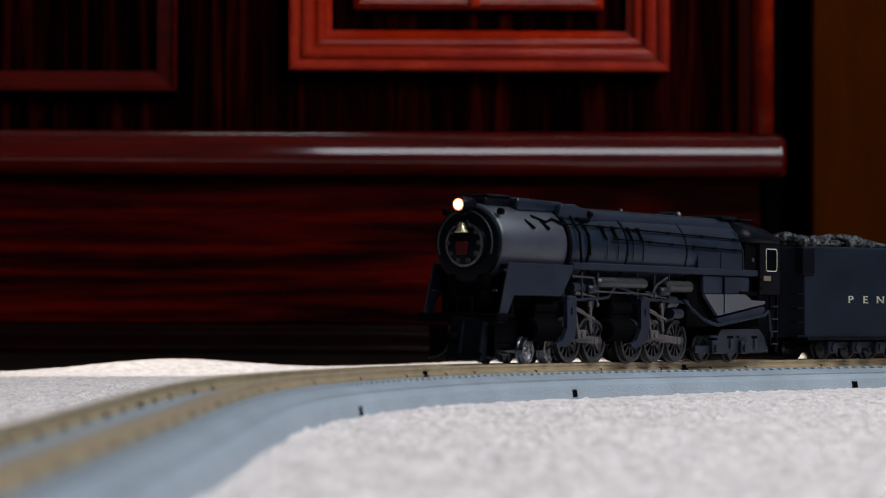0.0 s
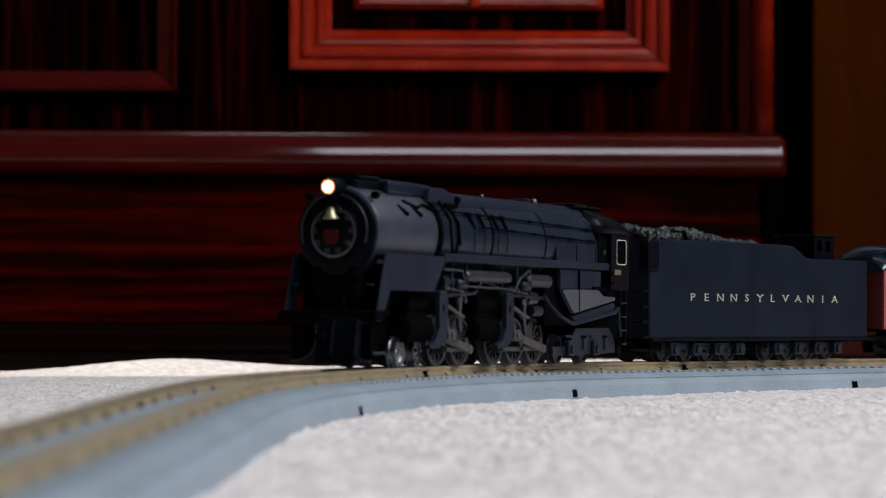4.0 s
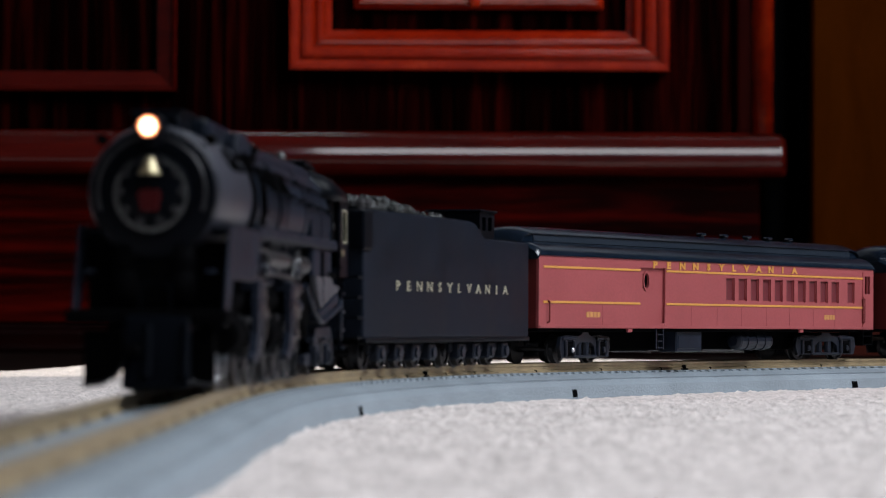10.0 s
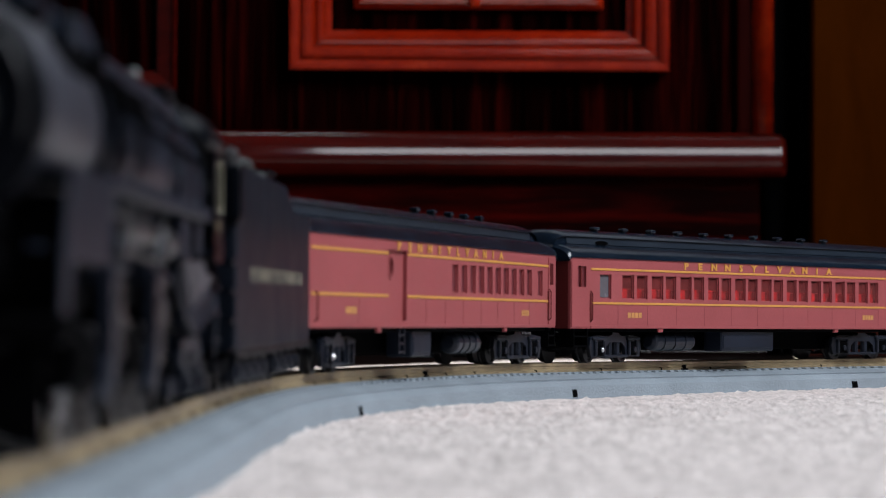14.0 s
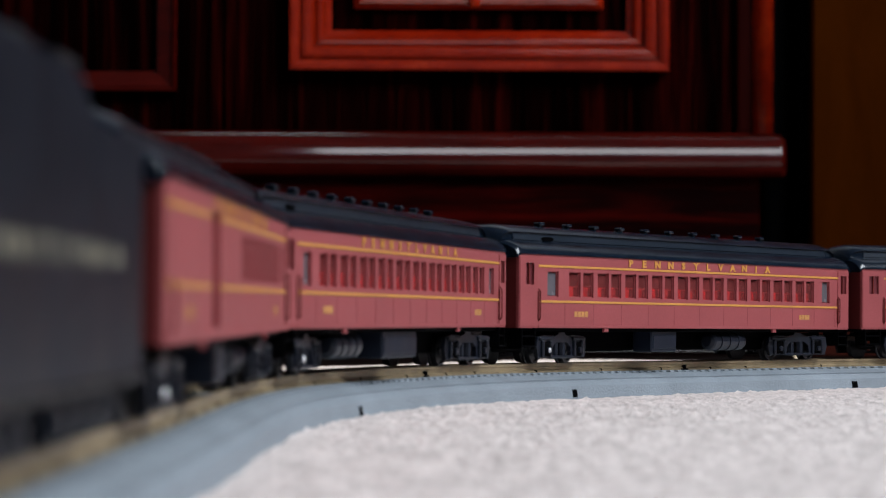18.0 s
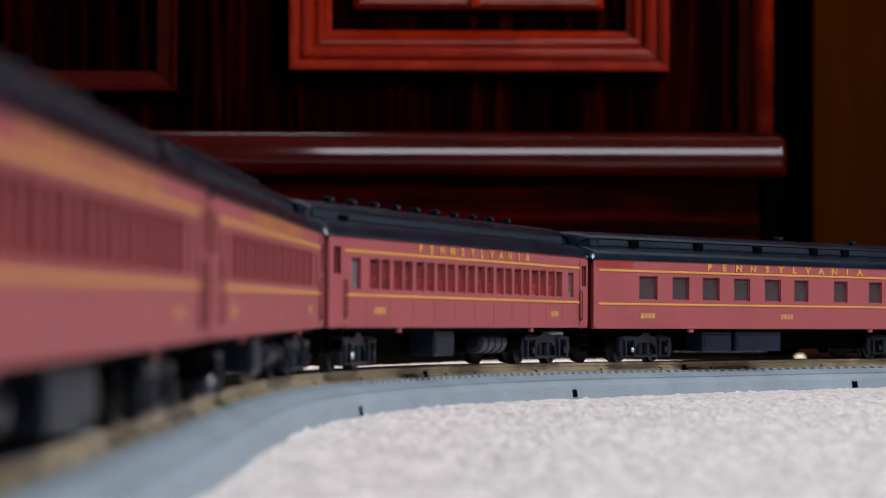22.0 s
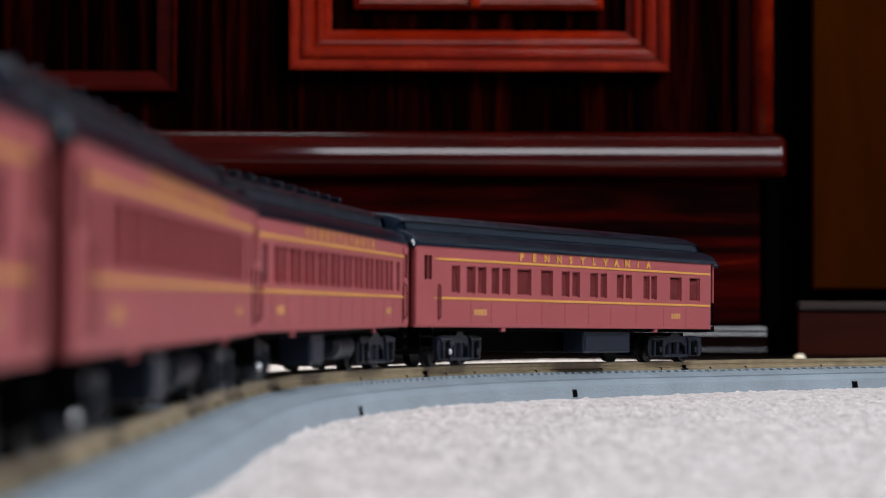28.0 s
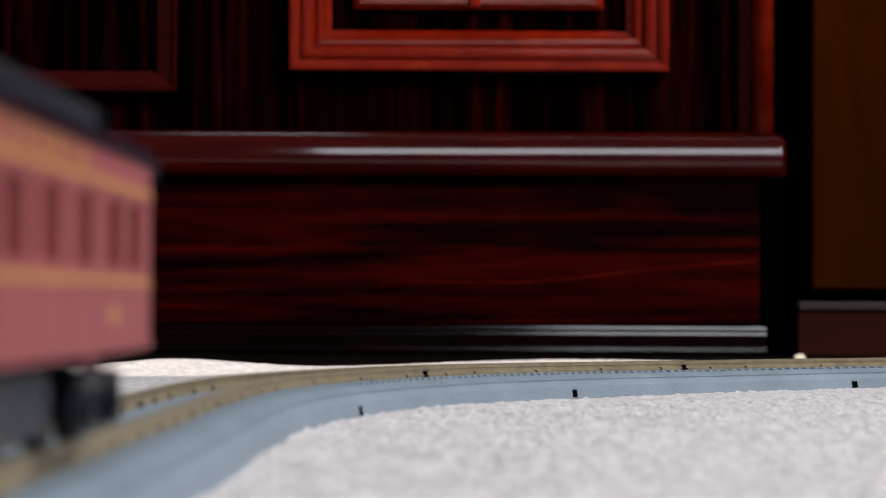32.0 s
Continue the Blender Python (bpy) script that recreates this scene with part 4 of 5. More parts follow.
for y in (-0.0168, -0.008, 0.0, 0.008, 0.0168):
    rod(bm, (-0.1380, y, SILL), (-0.1380, y, 0.0237), 0.0004, 6)
part("railing", bm, M_CLIP, obs, "black platform railing")
for y in (-0.0165, 0.0165):
    part("platform_post", rodded((-0.1376, y, 0.0235), (-0.1376, y, 0.0396), 0.0006, 8), M_TUSCAN, obs)
tagged(obs, "maroon observation carriage with an open rear platform", "carriage", "train carriages")
CARS.append((obs, 7))

# ---- tender ----
tender = new("tender")
TH = 0.0178
bm = prism(bmesh.new(), [(0.0926, 0.0095), (0.0928, 0.0440), (0.0905, 0.0476), (0.0885, 0.0485), (0.0240, 0.0485), (-0.0070, 0.0482), (-0.0115, 0.0476), (-0.0160, 0.0457), (-0.0195, 0.0437), (-0.0230, 0.0429), (-0.0700, 0.0427), (-0.0702, 0.0095)], -TH, TH)
bmesh.ops.bevel(bm, geom=bm.edges[:], offset=0.0007, segments=2, profile=0.5, affect="EDGES")
part("tank_body", bm, M_TANK, tender, "plain black riveted tank")
part("lettering", lettering("PENNSYLVANIA", 0.0662, -0.0462, 0.0244, 0.0030, TH + 0.0001, 0.0), M_LETTER, tender, "pale gold capital letters")
bm = bmesh.new()
random.seed(4)
for i in range(300):
    u, y = random.uniform(0.012, 0.093), random.uniform(-0.0155, 0.0155)
    r = random.uniform(0.0011, 0.0024)
    z = 0.0478 + 0.0062 * (1 - (y / 0.020) ** 2) * min(1.0, (u - 0.004) / 0.045) * (0.85 + 0.15 * math.sin(u * 150)) - r * 0.4
    bmesh.ops.create_icosphere(bm, subdivisions=1, radius=r, matrix=Matrix.Translation((u, y, z)) @ Euler((random.random() * 3, random.random() * 3, 0)).to_matrix().to_4x4() @ Matrix.Diagonal((1.2, 0.9, 0.75, 1)))
tagged(part("coal_load", bm, M_COAL, tender, "heap of shiny black coal"), kind="stuff")
part("doghouse", wall_with_holes(bmesh.new(), -0.0560, -0.0400, 0.0420, 0.0528, [(-0.0530, -0.0490, 0.0465, 0.0512), (-0.0465, -0.0425, 0.0465, 0.0512)], 0.0095, 0.0190), M_BLACK, tender, "small black shelter on the tank")
part("doghouse_roof", boxed(-0.0572, -0.0390, -0.0105, 0.0105, 0.0527, 0.0537, 0.0005), M_BLACK, tender)
for u in (0.0905, 0.0850):
    bm = rodded((u, TH - 0.002, 0.0465), (u, TH - 0.002, 0.0505), 0.0012, 8)
    bmesh.ops.create_uvsphere(bm, u_segments=8, v_segments=6, radius=0.0016, matrix=Matrix.Translation((u, TH - 0.002, 0.0505)))
    part("filler_cap", bm, M_GREYMETAL, tender)
part("tool_box", boxed(0.0870, 0.0950, TH - 0.004, TH + 0.001, 0.0360, 0.0480, 0.0008, 2), M_BLACK, tender)
for k in range(4):
    z = 0.010 + 0.006 * k
    part("step_iron", pipe(bmesh.new(), [(0.0915, TH - 0.0005, z), (0.0965, TH - 0.0005, z), (0.0965, TH - 0.005, z)], 0.0005), M_BLACK, tender)
part("frame", boxed(-0.0690, 0.0900, -0.0150, 0.0150, 0.0078, 0.0105, 0.0005), M_CLIP, tender)
bm = bmesh.new()
box(bm, -0.0700, 0.0912, TH - 0.0016, TH + 0.0004, 0.0084, 0.0098, 0.0002)
part("footboard", bm, M_BLACK, tender)
TENDER_AXLES = (0.0720, 0.0565, 0.0410, 0.0255, -0.0030, -0.0185, -0.0340, -0.0495)
for c in (0.04875, -0.02625):
    bm = boxed(c - 0.0285, c + 0.0285, 0.0120, 0.0138, 0.0050, 0.0080, 0.0005)
    for q in (-0.02325, -0.00775, 0.00775, 0.02325):
        box(bm, c + q - 0.0030, c + q + 0.0030, 0.0125, 0.0160, 0.0026, 0.0080, 0.0005)
        rod(bm, (c + q, 0.0158, 0.0050), (c + q, 0.0168, 0.0050), 0.0018, 10)
    part("truck_frame", bm, M_DARK, tender)
    bm2 = boxed(c - 0.0285, c + 0.0285, -0.0138, -0.0120, 0.0026, 0.0080, 0.0005)
    part("truck_frame", bm2, M_DARK, tender)
for u in TENDER_AXLES:
    wheelset(tender, u, 0.0048)
part("coupler", boxed(-0.0790, -0.0690, -0.0012, 0.0012, 0.0078, 0.0098, 0.0003), M_CLIP, tender)
tagged(tender, "long black tender with coal and pale gold lettering", "tender")

# ---- locomotive ----
loco = new("steam_locomotive")
BZ = 0.0432
DRIVERS = (0.0623, 0.0440, 0.0158, -0.0015, -0.0192)
DR, CRANK, LW = 0.0083, 0.0034, 0.0165
bl = part("boiler", turned(bmesh.new(), [(-0.0640, 0.0153), (-0.0250, 0.0152), (0.0200, 0.0150), (0.0700, 0.0146)], (0, 0, BZ), "x", 48), M_BOILER, loco, "dark boiler casing with bands", True)
smooth_but(bl, 40)
for u in (-0.0180, 0.0280, 0.0560):
    part("boiler_band", turned(bmesh.new(), [(u - 0.0007, 0.0149), (u - 0.0005, 0.0154), (u + 0.0005, 0.0154), (u + 0.0007, 0.0149)], (0, 0, BZ), "x", 48), M_BLACK, bl)
sb = part("smokebox", turned(bmesh.new(), [(0.0705, 0.0140), (0.0708, 0.0147), (0.1125, 0.0145), (0.1140, 0.0140), (0.1146, 0.0130), (0.1148, 0.0100)], (0, 0, BZ), "x", 48), material("graphite_smokebox_paint", (0.022, 0.024, 0.036), 0.42, vary=0.25, scale=90, fine=1500), loco, "graphite grey smokebox", True)
smooth_but(sb, 40)
part("smokebox_band", turned(bmesh.new(), [(0.0690, 0.0146), (0.0692, 0.0157), (0.0712, 0.0157), (0.0714, 0.0146)], (0, 0, BZ), "x", 48), M_CLIP, sb)
front = part("smokebox_front", turned(bmesh.new(), [(0.1140, 0.0137), (0.1156, 0.0136), (0.1160, 0.0128), (0.1160, 0.0085), (0.1174, 0.0080), (0.1182, 0.0062), (0.1186, 0.0030), (0.1187, 0.0004)], (0, 0, BZ - 0.0004), "x", 44), M_BLACK, loco, "dished black smokebox front", True)
smooth_but(front, 35)
bm = bmesh.new()
for i in range(40):
    a = 2 * math.pi * i / 40
    bmesh.ops.create_icosphere(bm, subdivisions=1, radius=0.00038, matrix=Matrix.Translation((0.1158, 0.0131 * math.cos(a), BZ - 0.0004 + 0.0131 * math.sin(a))))
tagged(part("rivets", bm, M_BLACK, front), kind="stuff")
part("door_ring", turned(bmesh.new(), [(0.1168, 0.0078), (0.1178, 0.0080), (0.1179, 0.0072), (0.1172, 0.0070)], (0, 0, BZ - 0.0006), "x", 36), M_RING, front, "dull grey ring")
for i in range(10):
    a = 2 * math.pi * i / 10
    part("door_clamp", boxed(0.1176, 0.1186, 0.0066 * math.cos(a) - 0.0008, 0.0066 * math.cos(a) + 0.0008, BZ + 0.0066 * math.sin(a) - 0.0008, BZ + 0.0066 * math.sin(a) + 0.0008, 0.0002), M_GREYMETAL, front)
bm = bmesh.new()
out = [(-0.0024, 0.0012), (-0.0017, 0.0020), (0.0017, 0.0020), (0.0024, 0.0012), (0.0018, -0.0026), (-0.0018, -0.0026)]
a = [bm.verts.new((0.1200, y, BZ + z)) for y, z in out]
b = [bm.verts.new((0.1186, y, BZ + z)) for y, z in out]
bm.faces.new(a), bm.faces.new(b[::-1])
for i in range(6):
    bm.faces.new((a[i], b[i], b[(i + 1) % 6], a[(i + 1) % 6]))
bmesh.ops.recalc_face_normals(bm, faces=bm.faces)
part("front_plate", bm, M_RED, front, "small red plate").location = (0, 0, -0.0016)
hr = bmesh.new()
pts = [(0.1172, 0.0116 * math.cos(math.radians(d)), BZ + 0.0116 * math.sin(math.radians(d))) for d in range(-20, 201, 11)]
pipe(hr, pts, 0.00032)
part("front_handrail", hr, M_GREYMETAL, front)
# lamp and bell
lamp = part("headlamp", turned(bmesh.new(), [(0.1130, 0.0022), (0.1140, 0.0029), (0.1218, 0.0029), (0.1222, 0.0026), (0.1212, 0.0022)], (0, 0, 0.0568), "x", 24), M_BLACK, loco, "round black headlamp case", True)
part("lens", turned(bmesh.new(), [(0.1216, 0.0017), (0.1224, 0.0015), (0.1229, 0.0010), (0.1231, 0.0002)], (0, 0, 0.0568), "x", 20), M_LAMP, lamp, "lit warm white lens", True)
part("reflector", turned(bmesh.new(), [(0.1208, 0.0015), (0.1215, 0.0016), (0.1219, 0.0022), (0.1208, 0.0022)], (0, 0, 0.0568), "x", 20), M_LAMP_RIM, lamp, "glowing orange ring for the lamp's halo", True)
part("lamp_bracket", boxed(0.1130, 0.1200, -0.0014, 0.0014, 0.0530, 0.0545, 0.0003), M_BLACK, lamp)
bell = part("bell", turned(bmesh.new(), [(0.0468, 0.0027), (0.0472, 0.0024), (0.0482, 0.0017), (0.0494, 0.0013), (0.0502, 0.0009), (0.0506, 0.0003)], (0.1195, 0, 0), "z", 20), M_BRASS, loco, "small brass bell", True)
part("yoke", pipe(bmesh.new(), [(0.1195, 0.0030, 0.0490), (0.1195, 0.0022, 0.0512), (0.1195, -0.0022, 0.0512), (0.1195, -0.0030, 0.0490)], 0.0004), M_BLACK, bell)
# top of the boiler
bm = boxed(0.0930, 0.1120, -0.0052, 0.0052, 0.0555, 0.0602, 0.0012, 2)
part("chimney", bm, M_BLACK, loco, "low wide black chimney")
part("chimney_rim", boxed(0.0960, 0.1115, -0.0058, 0.0058, 0.0598, 0.0610, 0.0005), M_BLACK, loco)
bm = prism(bmesh.new(), [(0.0960, 0.0555), (0.0960, 0.0603), (0.0640, 0.0598), (0.0560, 0.0570), (0.0560, 0.0555)], -0.0085, 0.0085)
bmesh.ops.bevel(bm, geom=bm.edges[:], offset=0.0012, segments=2, profile=0.5, affect="EDGES")
part("casing", bm, M_BOILER, loco, "smooth casing over the boiler top")
for side in (1, -1):
    bm = prism(bmesh.new(), [(0.0720, 0.0535), (0.0700, 0.0588), (0.0600, 0.0592), (0.0430, 0.0556), (0.0425, 0.0535)], side * 0.0055, side * 0.0112)
    bmesh.ops.bevel(bm, geom=bm.edges[:], offset=0.0008, segments=2, profile=0.5, affect="EDGES")
    # lighter tone for the light that falls on this flank
    part("casing_flank", bm, M_SKIRT, loco)
    part("flank_valve", rodded((0.0505, side * 0.0108, 0.0560), (0.0505, side * 0.0124, 0.0552), 0.0012, 10), M_CLIP, loco)
    part("flank_bracket", boxed(0.0510, 0.0600, side * 0.0108, side * 0.0125, 0.0528, 0.0542, 0.0003), M_CLIP, loco)
# flat-topped casing along the whole boiler
half = [(0.0100, 0.0500), (0.0106, 0.0535), (0.0101, 0.0556), (0.0084, 0.0575), (0.0062, 0.0583)]
rows = [[(u, y, z) for y, z in half + [(0.0, 0.0585)] + [(-y, z) for y, z in half[::-1]]] for u in (0.0570, 0.0300, 0.0, -0.0300, -0.0635)]
smooth_but(part("boiler_casing", loft(bmesh.new(), rows), M_BOILER, loco, "dark flat-topped casing over the boiler"), 50)
for u, r in ((0.0480, 0.0042), (-0.0300, 0.0060)):
    part("dome", turned(bmesh.new(), [(0.0555, r), (0.0585, r * 0.95), (0.0596, r * 0.75), (0.0600, r * 0.3)], (u, 0, 0), "z", 22), M_BLACK, loco, "low rounded dome", True)
for u, y in ((0.0180, 0.0060), (-0.0245, 0.0074)):
    v = bmesh.new()
    rod(v, (u, y, 0.0565), (u, y, 0.0582), 0.0008, 8)
    bmesh.ops.create_uvsphere(v, u_segments=8, v_segments=6, radius=0.0009 if u > 0 else 0.0014, matrix=Matrix.Translation((u, y, 0.0584)))
    part("valve", v, M_RING, loco, "dull metal safety valve", True)
part("hatch", boxed(-0.0700, -0.0570, -0.0100, 0.0100, 0.0578, 0.0594, 0.0007, 2), M_BLACK, loco)
# pipes and handrails on the boiler's flank
for side in (1, -1):
    def flank(u, z, out=0.0008):
        """A point just off the boiler's flank at that height."""
        return (u, side * (math.sqrt(0.0151 ** 2 - (z - BZ) ** 2) + out), z)
    for run in (((0.0700, 0.0514), (0.0512, 0.0513), (0.0100, 0.0507), (-0.0300, 0.0501), (-0.0640, 0.0495)), ((0.0400, 0.0468), (0.0159, 0.0465), (-0.0204, 0.0457), (-0.0630, 0.0451))):
        part("handrail", pipe(bmesh.new(), [flank(u, z, 0.0011) for u, z in run], 0.00030), M_CLIP, loco)
        for u in np.linspace(run[1][0] - 0.004, run[-1][0] + 0.006, 5):
            z = float(np.interp(-u, [-q[0] for q in run], [q[1] for q in run]))
            part("handrail_knob", rodded(flank(u, z, -0.0004), flank(u, z, 0.0015), 0.00050, 8), M_CLIP, loco)
    for u in (0.0450, 0.0368, 0.0254, 0.0178):
        sp = rodded(flank(u, 0.0513, 0.0002), flank(u - 0.0004, 0.0462, 0.0010), 0.00075, 8, 0.00045)
        rod(sp, flank(u + 0.0006, 0.0513, 0.0004), flank(u - 0.0012, 0.0508, 0.0006), 0.0006, 8)
        pipe(sp, [flank(u - 0.0004, 0.0465), flank(u - 0.0012, 0.0432, 0.0004), flank(u - 0.0020, 0.0390, 0.0002)], 0.00014)
        part("sand_pipe", sp, M_CLIP, loco)
    # lower side of the firebox casing, flush above the running board
    fc = prism(bmesh.new(), [(-0.0264, 0.0372), (-0.0264, 0.0420), (-0.0310, 0.0436), (-0.0636, 0.0440), (-0.0636, 0.0372)], side * 0.0140, side * 0.0157)
    bmesh.ops.bevel(fc, geom=fc.edges[:], offset=0.0003, segments=2, profile=0.5, affect="EDGES")
    part("firebox_panel", fc, M_BOILER, loco)
    part("panel_joint", boxed(-0.0452, -0.0449, side * 0.0154, side * 0.0159, 0.0374, 0.0438), M_CLIP, loco)
    part("firebox_rim", pipe(bmesh.new(), [(-0.0642, side * 0.0158, 0.0368), (-0.0640, side * 0.0156, 0.0450), (-0.0630, side * 0.0128, 0.0520), (-0.0622, side * 0.0095, 0.0555)], 0.0004), M_SKIRT, loco)
    part("boiler_pipe", pipe(bmesh.new(), [(0.0640, side * 0.0110, BZ + 0.0115), (0.0640, side * 0.0155, BZ + 0.0050), (0.0640, side * 0.0164, BZ - 0.0060)], 0.0005), M_CLIP, loco)
    part("boiler_pipe", pipe(bmesh.new(), [(0.0590, side * 0.0110, BZ + 0.0110), (0.0575, side * 0.0156, BZ + 0.0045), (0.0570, side * 0.0160, BZ - 0.0030)], 0.0004), M_CLIP, loco)
    part("boiler_pipe", pipe(bmesh.new(), [(0.0900, side * 0.0105, BZ + 0.0105), (0.0830, side * 0.0125, BZ + 0.0085), (0.0780, side * 0.0118, BZ + 0.0098), (0.0700, side * 0.0135, BZ + 0.0078)], 0.0005), M_CLIP, loco)
    for u in (0.0960, 0.0860):
        part("boiler_pipe", pipe(bmesh.new(), [(u, side * 0.0115, BZ + 0.0088), (u - 0.003, side * 0.0143, BZ + 0.0058)], 0.0006), M_CLIP, loco)
    # skirt plate and running board
    skirt = prism(bmesh.new(), [(0.1135, 0.0362), (0.1205, 0.0148), (0.1160, 0.0148), (0.1100, 0.0246), (0.0780, 0.0246), (0.0700, 0.0340), (0.0700, 0.0362)], side * (LW - 0.0007), side * LW)
    bmesh.ops.bevel(skirt, geom=skirt.edges[:], offset=0.0002, segments=1, profile=0.5, affect="EDGES")
    part("skirt_plate", skirt, M_SKIRT, loco, "flat black front skirt")
    bm = boxed(-0.0780, 0.0700, side * 0.0125, side * LW, 0.0347, 0.0374, 0.0004)
    part("running_board", bm, M_SKIRT, loco)
    part("shelf", boxed(0.0700, 0.1130, side * 0.0120, side * 0.0156, 0.0340, 0.0358, 0.0003), M_BLACK, loco)
    # reservoirs
    part("air_reservoir", turned(bmesh.new(), [(0.0130, 0.0010), (0.0136, 0.0019), (0.0150, 0.0022), (0.0480, 0.0022), (0.0494, 0.0019), (0.0500, 0.0010)], (0, side * 0.0138, 0.0302), "x", 18), M_GREYMETAL, loco, "grey metal air reservoir", True)
    part("feed_heater", turned(bmesh.new(), [(-0.0230, 0.0012), (-0.0220, 0.0024), (-0.0040, 0.0024), (-0.0030, 0.0012)], (0, side * 0.0136, 0.0296), "x", 14), M_GREYMETAL, loco)
    # firebox side and ash pan
    fb = prism(bmesh.new(), [(-0.0312, 0.0345), (-0.0312, 0.0270), (-0.0702, 0.0276), (-0.0702, 0.0345)], side * 0.0136, side * 0.0154)
    bmesh.ops.bevel(fb, geom=fb.edges[:], offset=0.0003, segments=1, profile=0.5, affect="EDGES")
    part("firebox_side", fb, M_SKIRT, loco)
    part("ash_pan", prism(bmesh.new(), [(-0.0312, 0.0269), (-0.0658, 0.0274), (-0.0713, 0.0250), (-0.0831, 0.0248), (-0.0831, 0.0236), (-0.0422, 0.0184)], side * 0.0146, side * 0.0160), M_PLATE, loco, "bare grey ash pan plate")
    part("ash_pan_joint", boxed(-0.0478, -0.0472, side * 0.0152, side * 0.0162, 0.0194, 0.0340), M_CLIP, loco)
    hop = prism(bmesh.new(), [(-0.0411, 0.0172), (-0.0819, 0.0226), (-0.0834, 0.0216), (-0.0819, 0.0196), (-0.0433, 0.0148)], side * 0.0120, side * 0.0160)
    bmesh.ops.bevel(hop, geom=hop.edges[:], offset=0.0004, segments=2, profile=0.5, affect="EDGES")
    part("ash_hopper", hop, M_SKIRT, loco)
    part("firebox_backing", boxed(-0.0830, -0.0220, side * 0.0060, side * 0.0130, 0.0140, 0.0345), M_CLIP, loco)
    bm = bmesh.new()
    pipe(bm, [(-0.0150, side * 0.0156, 0.0246), (-0.0204, side * 0.0160, 0.0209), (-0.0280, side * 0.0164, 0.0174), (-0.0343, side * 0.0166, 0.0157), (-0.0411, side * 0.0166, 0.0146), (-0.0517, side * 0.0166, 0.0158), (-0.0814, side * 0.0166, 0.0190), (-0.0850, side * 0.0164, 0.0206), (-0.0875, side * 0.0160, 0.0140), (-0.0900, side * 0.0155, 0.0100)], 0.0007)
    part("steam_pipe", bm, M_SKIRT, loco)
    # trailing truck frame
    tf = prism(bmesh.new(), [(-0.0278, 0.0035), (-0.0278, 0.0062), (-0.0400, 0.0064), (-0.0455, 0.0082), (-0.0482, 0.0122), (-0.0497, 0.0130), (-0.0820, 0.0132), (-0.0862, 0.0105), (-0.0882, 0.0080), (-0.0892, 0.0040), (-0.0780, 0.0034), (-0.0600, 0.0034), (-0.0480, 0.0030)], side * 0.0122, side * 0.0138)
    for u in (-0.0570, -0.0780):
        part("frame_slot", boxed(u - 0.0026, u + 0.0026, side * 0.0136, side * 0.0140, 0.0092, 0.0104, 0.0002), M_CLIP, loco)
        part("spring", boxed(u - 0.0008, u + 0.0008, side * 0.0136, side * 0.0147, 0.0050, 0.0092, 0.0003), M_GREYMETAL, loco)
    for u in (-0.0420, -0.0665):
        box(tf, u - 0.0026, u + 0.0026, side * 0.0130, side * 0.0155, 0.0030, 0.0085, 0.0004)
        rod(tf, (u, side * 0.0155, 0.0052), (u, side * 0.0163, 0.0052), 0.0017, 10)
        box(tf, u - 0.0040, u + 0.0040, side * 0.0120, side * 0.0150, 0.0095, 0.0105, 0.0003)
    part("trailing_truck_frame", tf, M_DARK, loco)
    # cylinders, guides and hangers of both engines
    for c in (0.0830, 0.0290):
        cyl = turned(bmesh.new(), [(c - 0.0090, 0.0034), (c - 0.0085, 0.0044), (c + 0.0085, 0.0044), (c + 0.0090, 0.0034)], (0, side * 0.0105, 0.0125), "x", 18)
        turned(cyl, [(c - 0.0080, 0.0022), (c - 0.0075, 0.0032), (c + 0.0075, 0.0032), (c + 0.0080, 0.0022)], (0, side * 0.0105, 0.0205), "x", 14)
        box(cyl, c - 0.0070, c + 0.0070, side * 0.0080, side * 0.0125, 0.0110, 0.0260)
        part("cylinder", cyl, M_CLIP, loco, "black cylinder block")
        h = c - 0.0120
        hg = prism(bmesh.new(), [(h + 0.0032, 0.0245), (h + 0.0030, 0.0130), (h + 0.0062, 0.0086), (h + 0.0105, 0.0072), (h + 0.0100, 0.0060), (h + 0.0030, 0.0062), (h - 0.0022, 0.0090), (h - 0.0036, 0.0140), (h - 0.0034, 0.0245)], side * 0.0150, side * 0.0166)
        box(hg, h - 0.0030, h + 0.0030, side * 0.0120, side * 0.0168, 0.0225, 0.0250, 0.0004)
        part("guide_yoke", hg, M_SKIRT, loco, "grey guide bracket")
        part("slot_plate", boxed(h - 0.0004, h + 0.0006, side * 0.0164, side * 0.0167, 0.0180, 0.0205), M_CLIP, loco)
        part("slide_bar", boxed(h - 0.0180, h, side * 0.0132, side * 0.0148, 0.0112, 0.0122, 0.0002), M_GREYMETAL, loco)
        bm = bmesh.new()
        pipe(bm, [(h, side * 0.0150, 0.0215), (h - 0.0100, side * 0.0152, 0.0190), (h - 0.0150, side * 0.0152, 0.0160)], 0.0007)
        pipe(bm, [(h - 0.0150, side * 0.0150, 0.0230), (h - 0.0155, side * 0.0152, 0.0120)], 0.0008)
        pipe(bm, [(h - 0.0060, side * 0.0140, 0.0260), (h - 0.0200, side * 0.0140, 0.0250), (h - 0.0230, side * 0.0140, 0.0215)], 0.0007)
        part("valve_gear", bm, M_ROD, loco)
        # crosshead, expansion link and hangers behind the bracket
        k = h - 0.0105
        cr = boxed(k - 0.0030, k + 0.0030, side * 0.0128, side * 0.0150, 0.0088, 0.0124, 0.0004)
        rod(cr, (k, side * 0.0148, 0.0105), (k, side * 0.0156, 0.0105), 0.0012, 10)
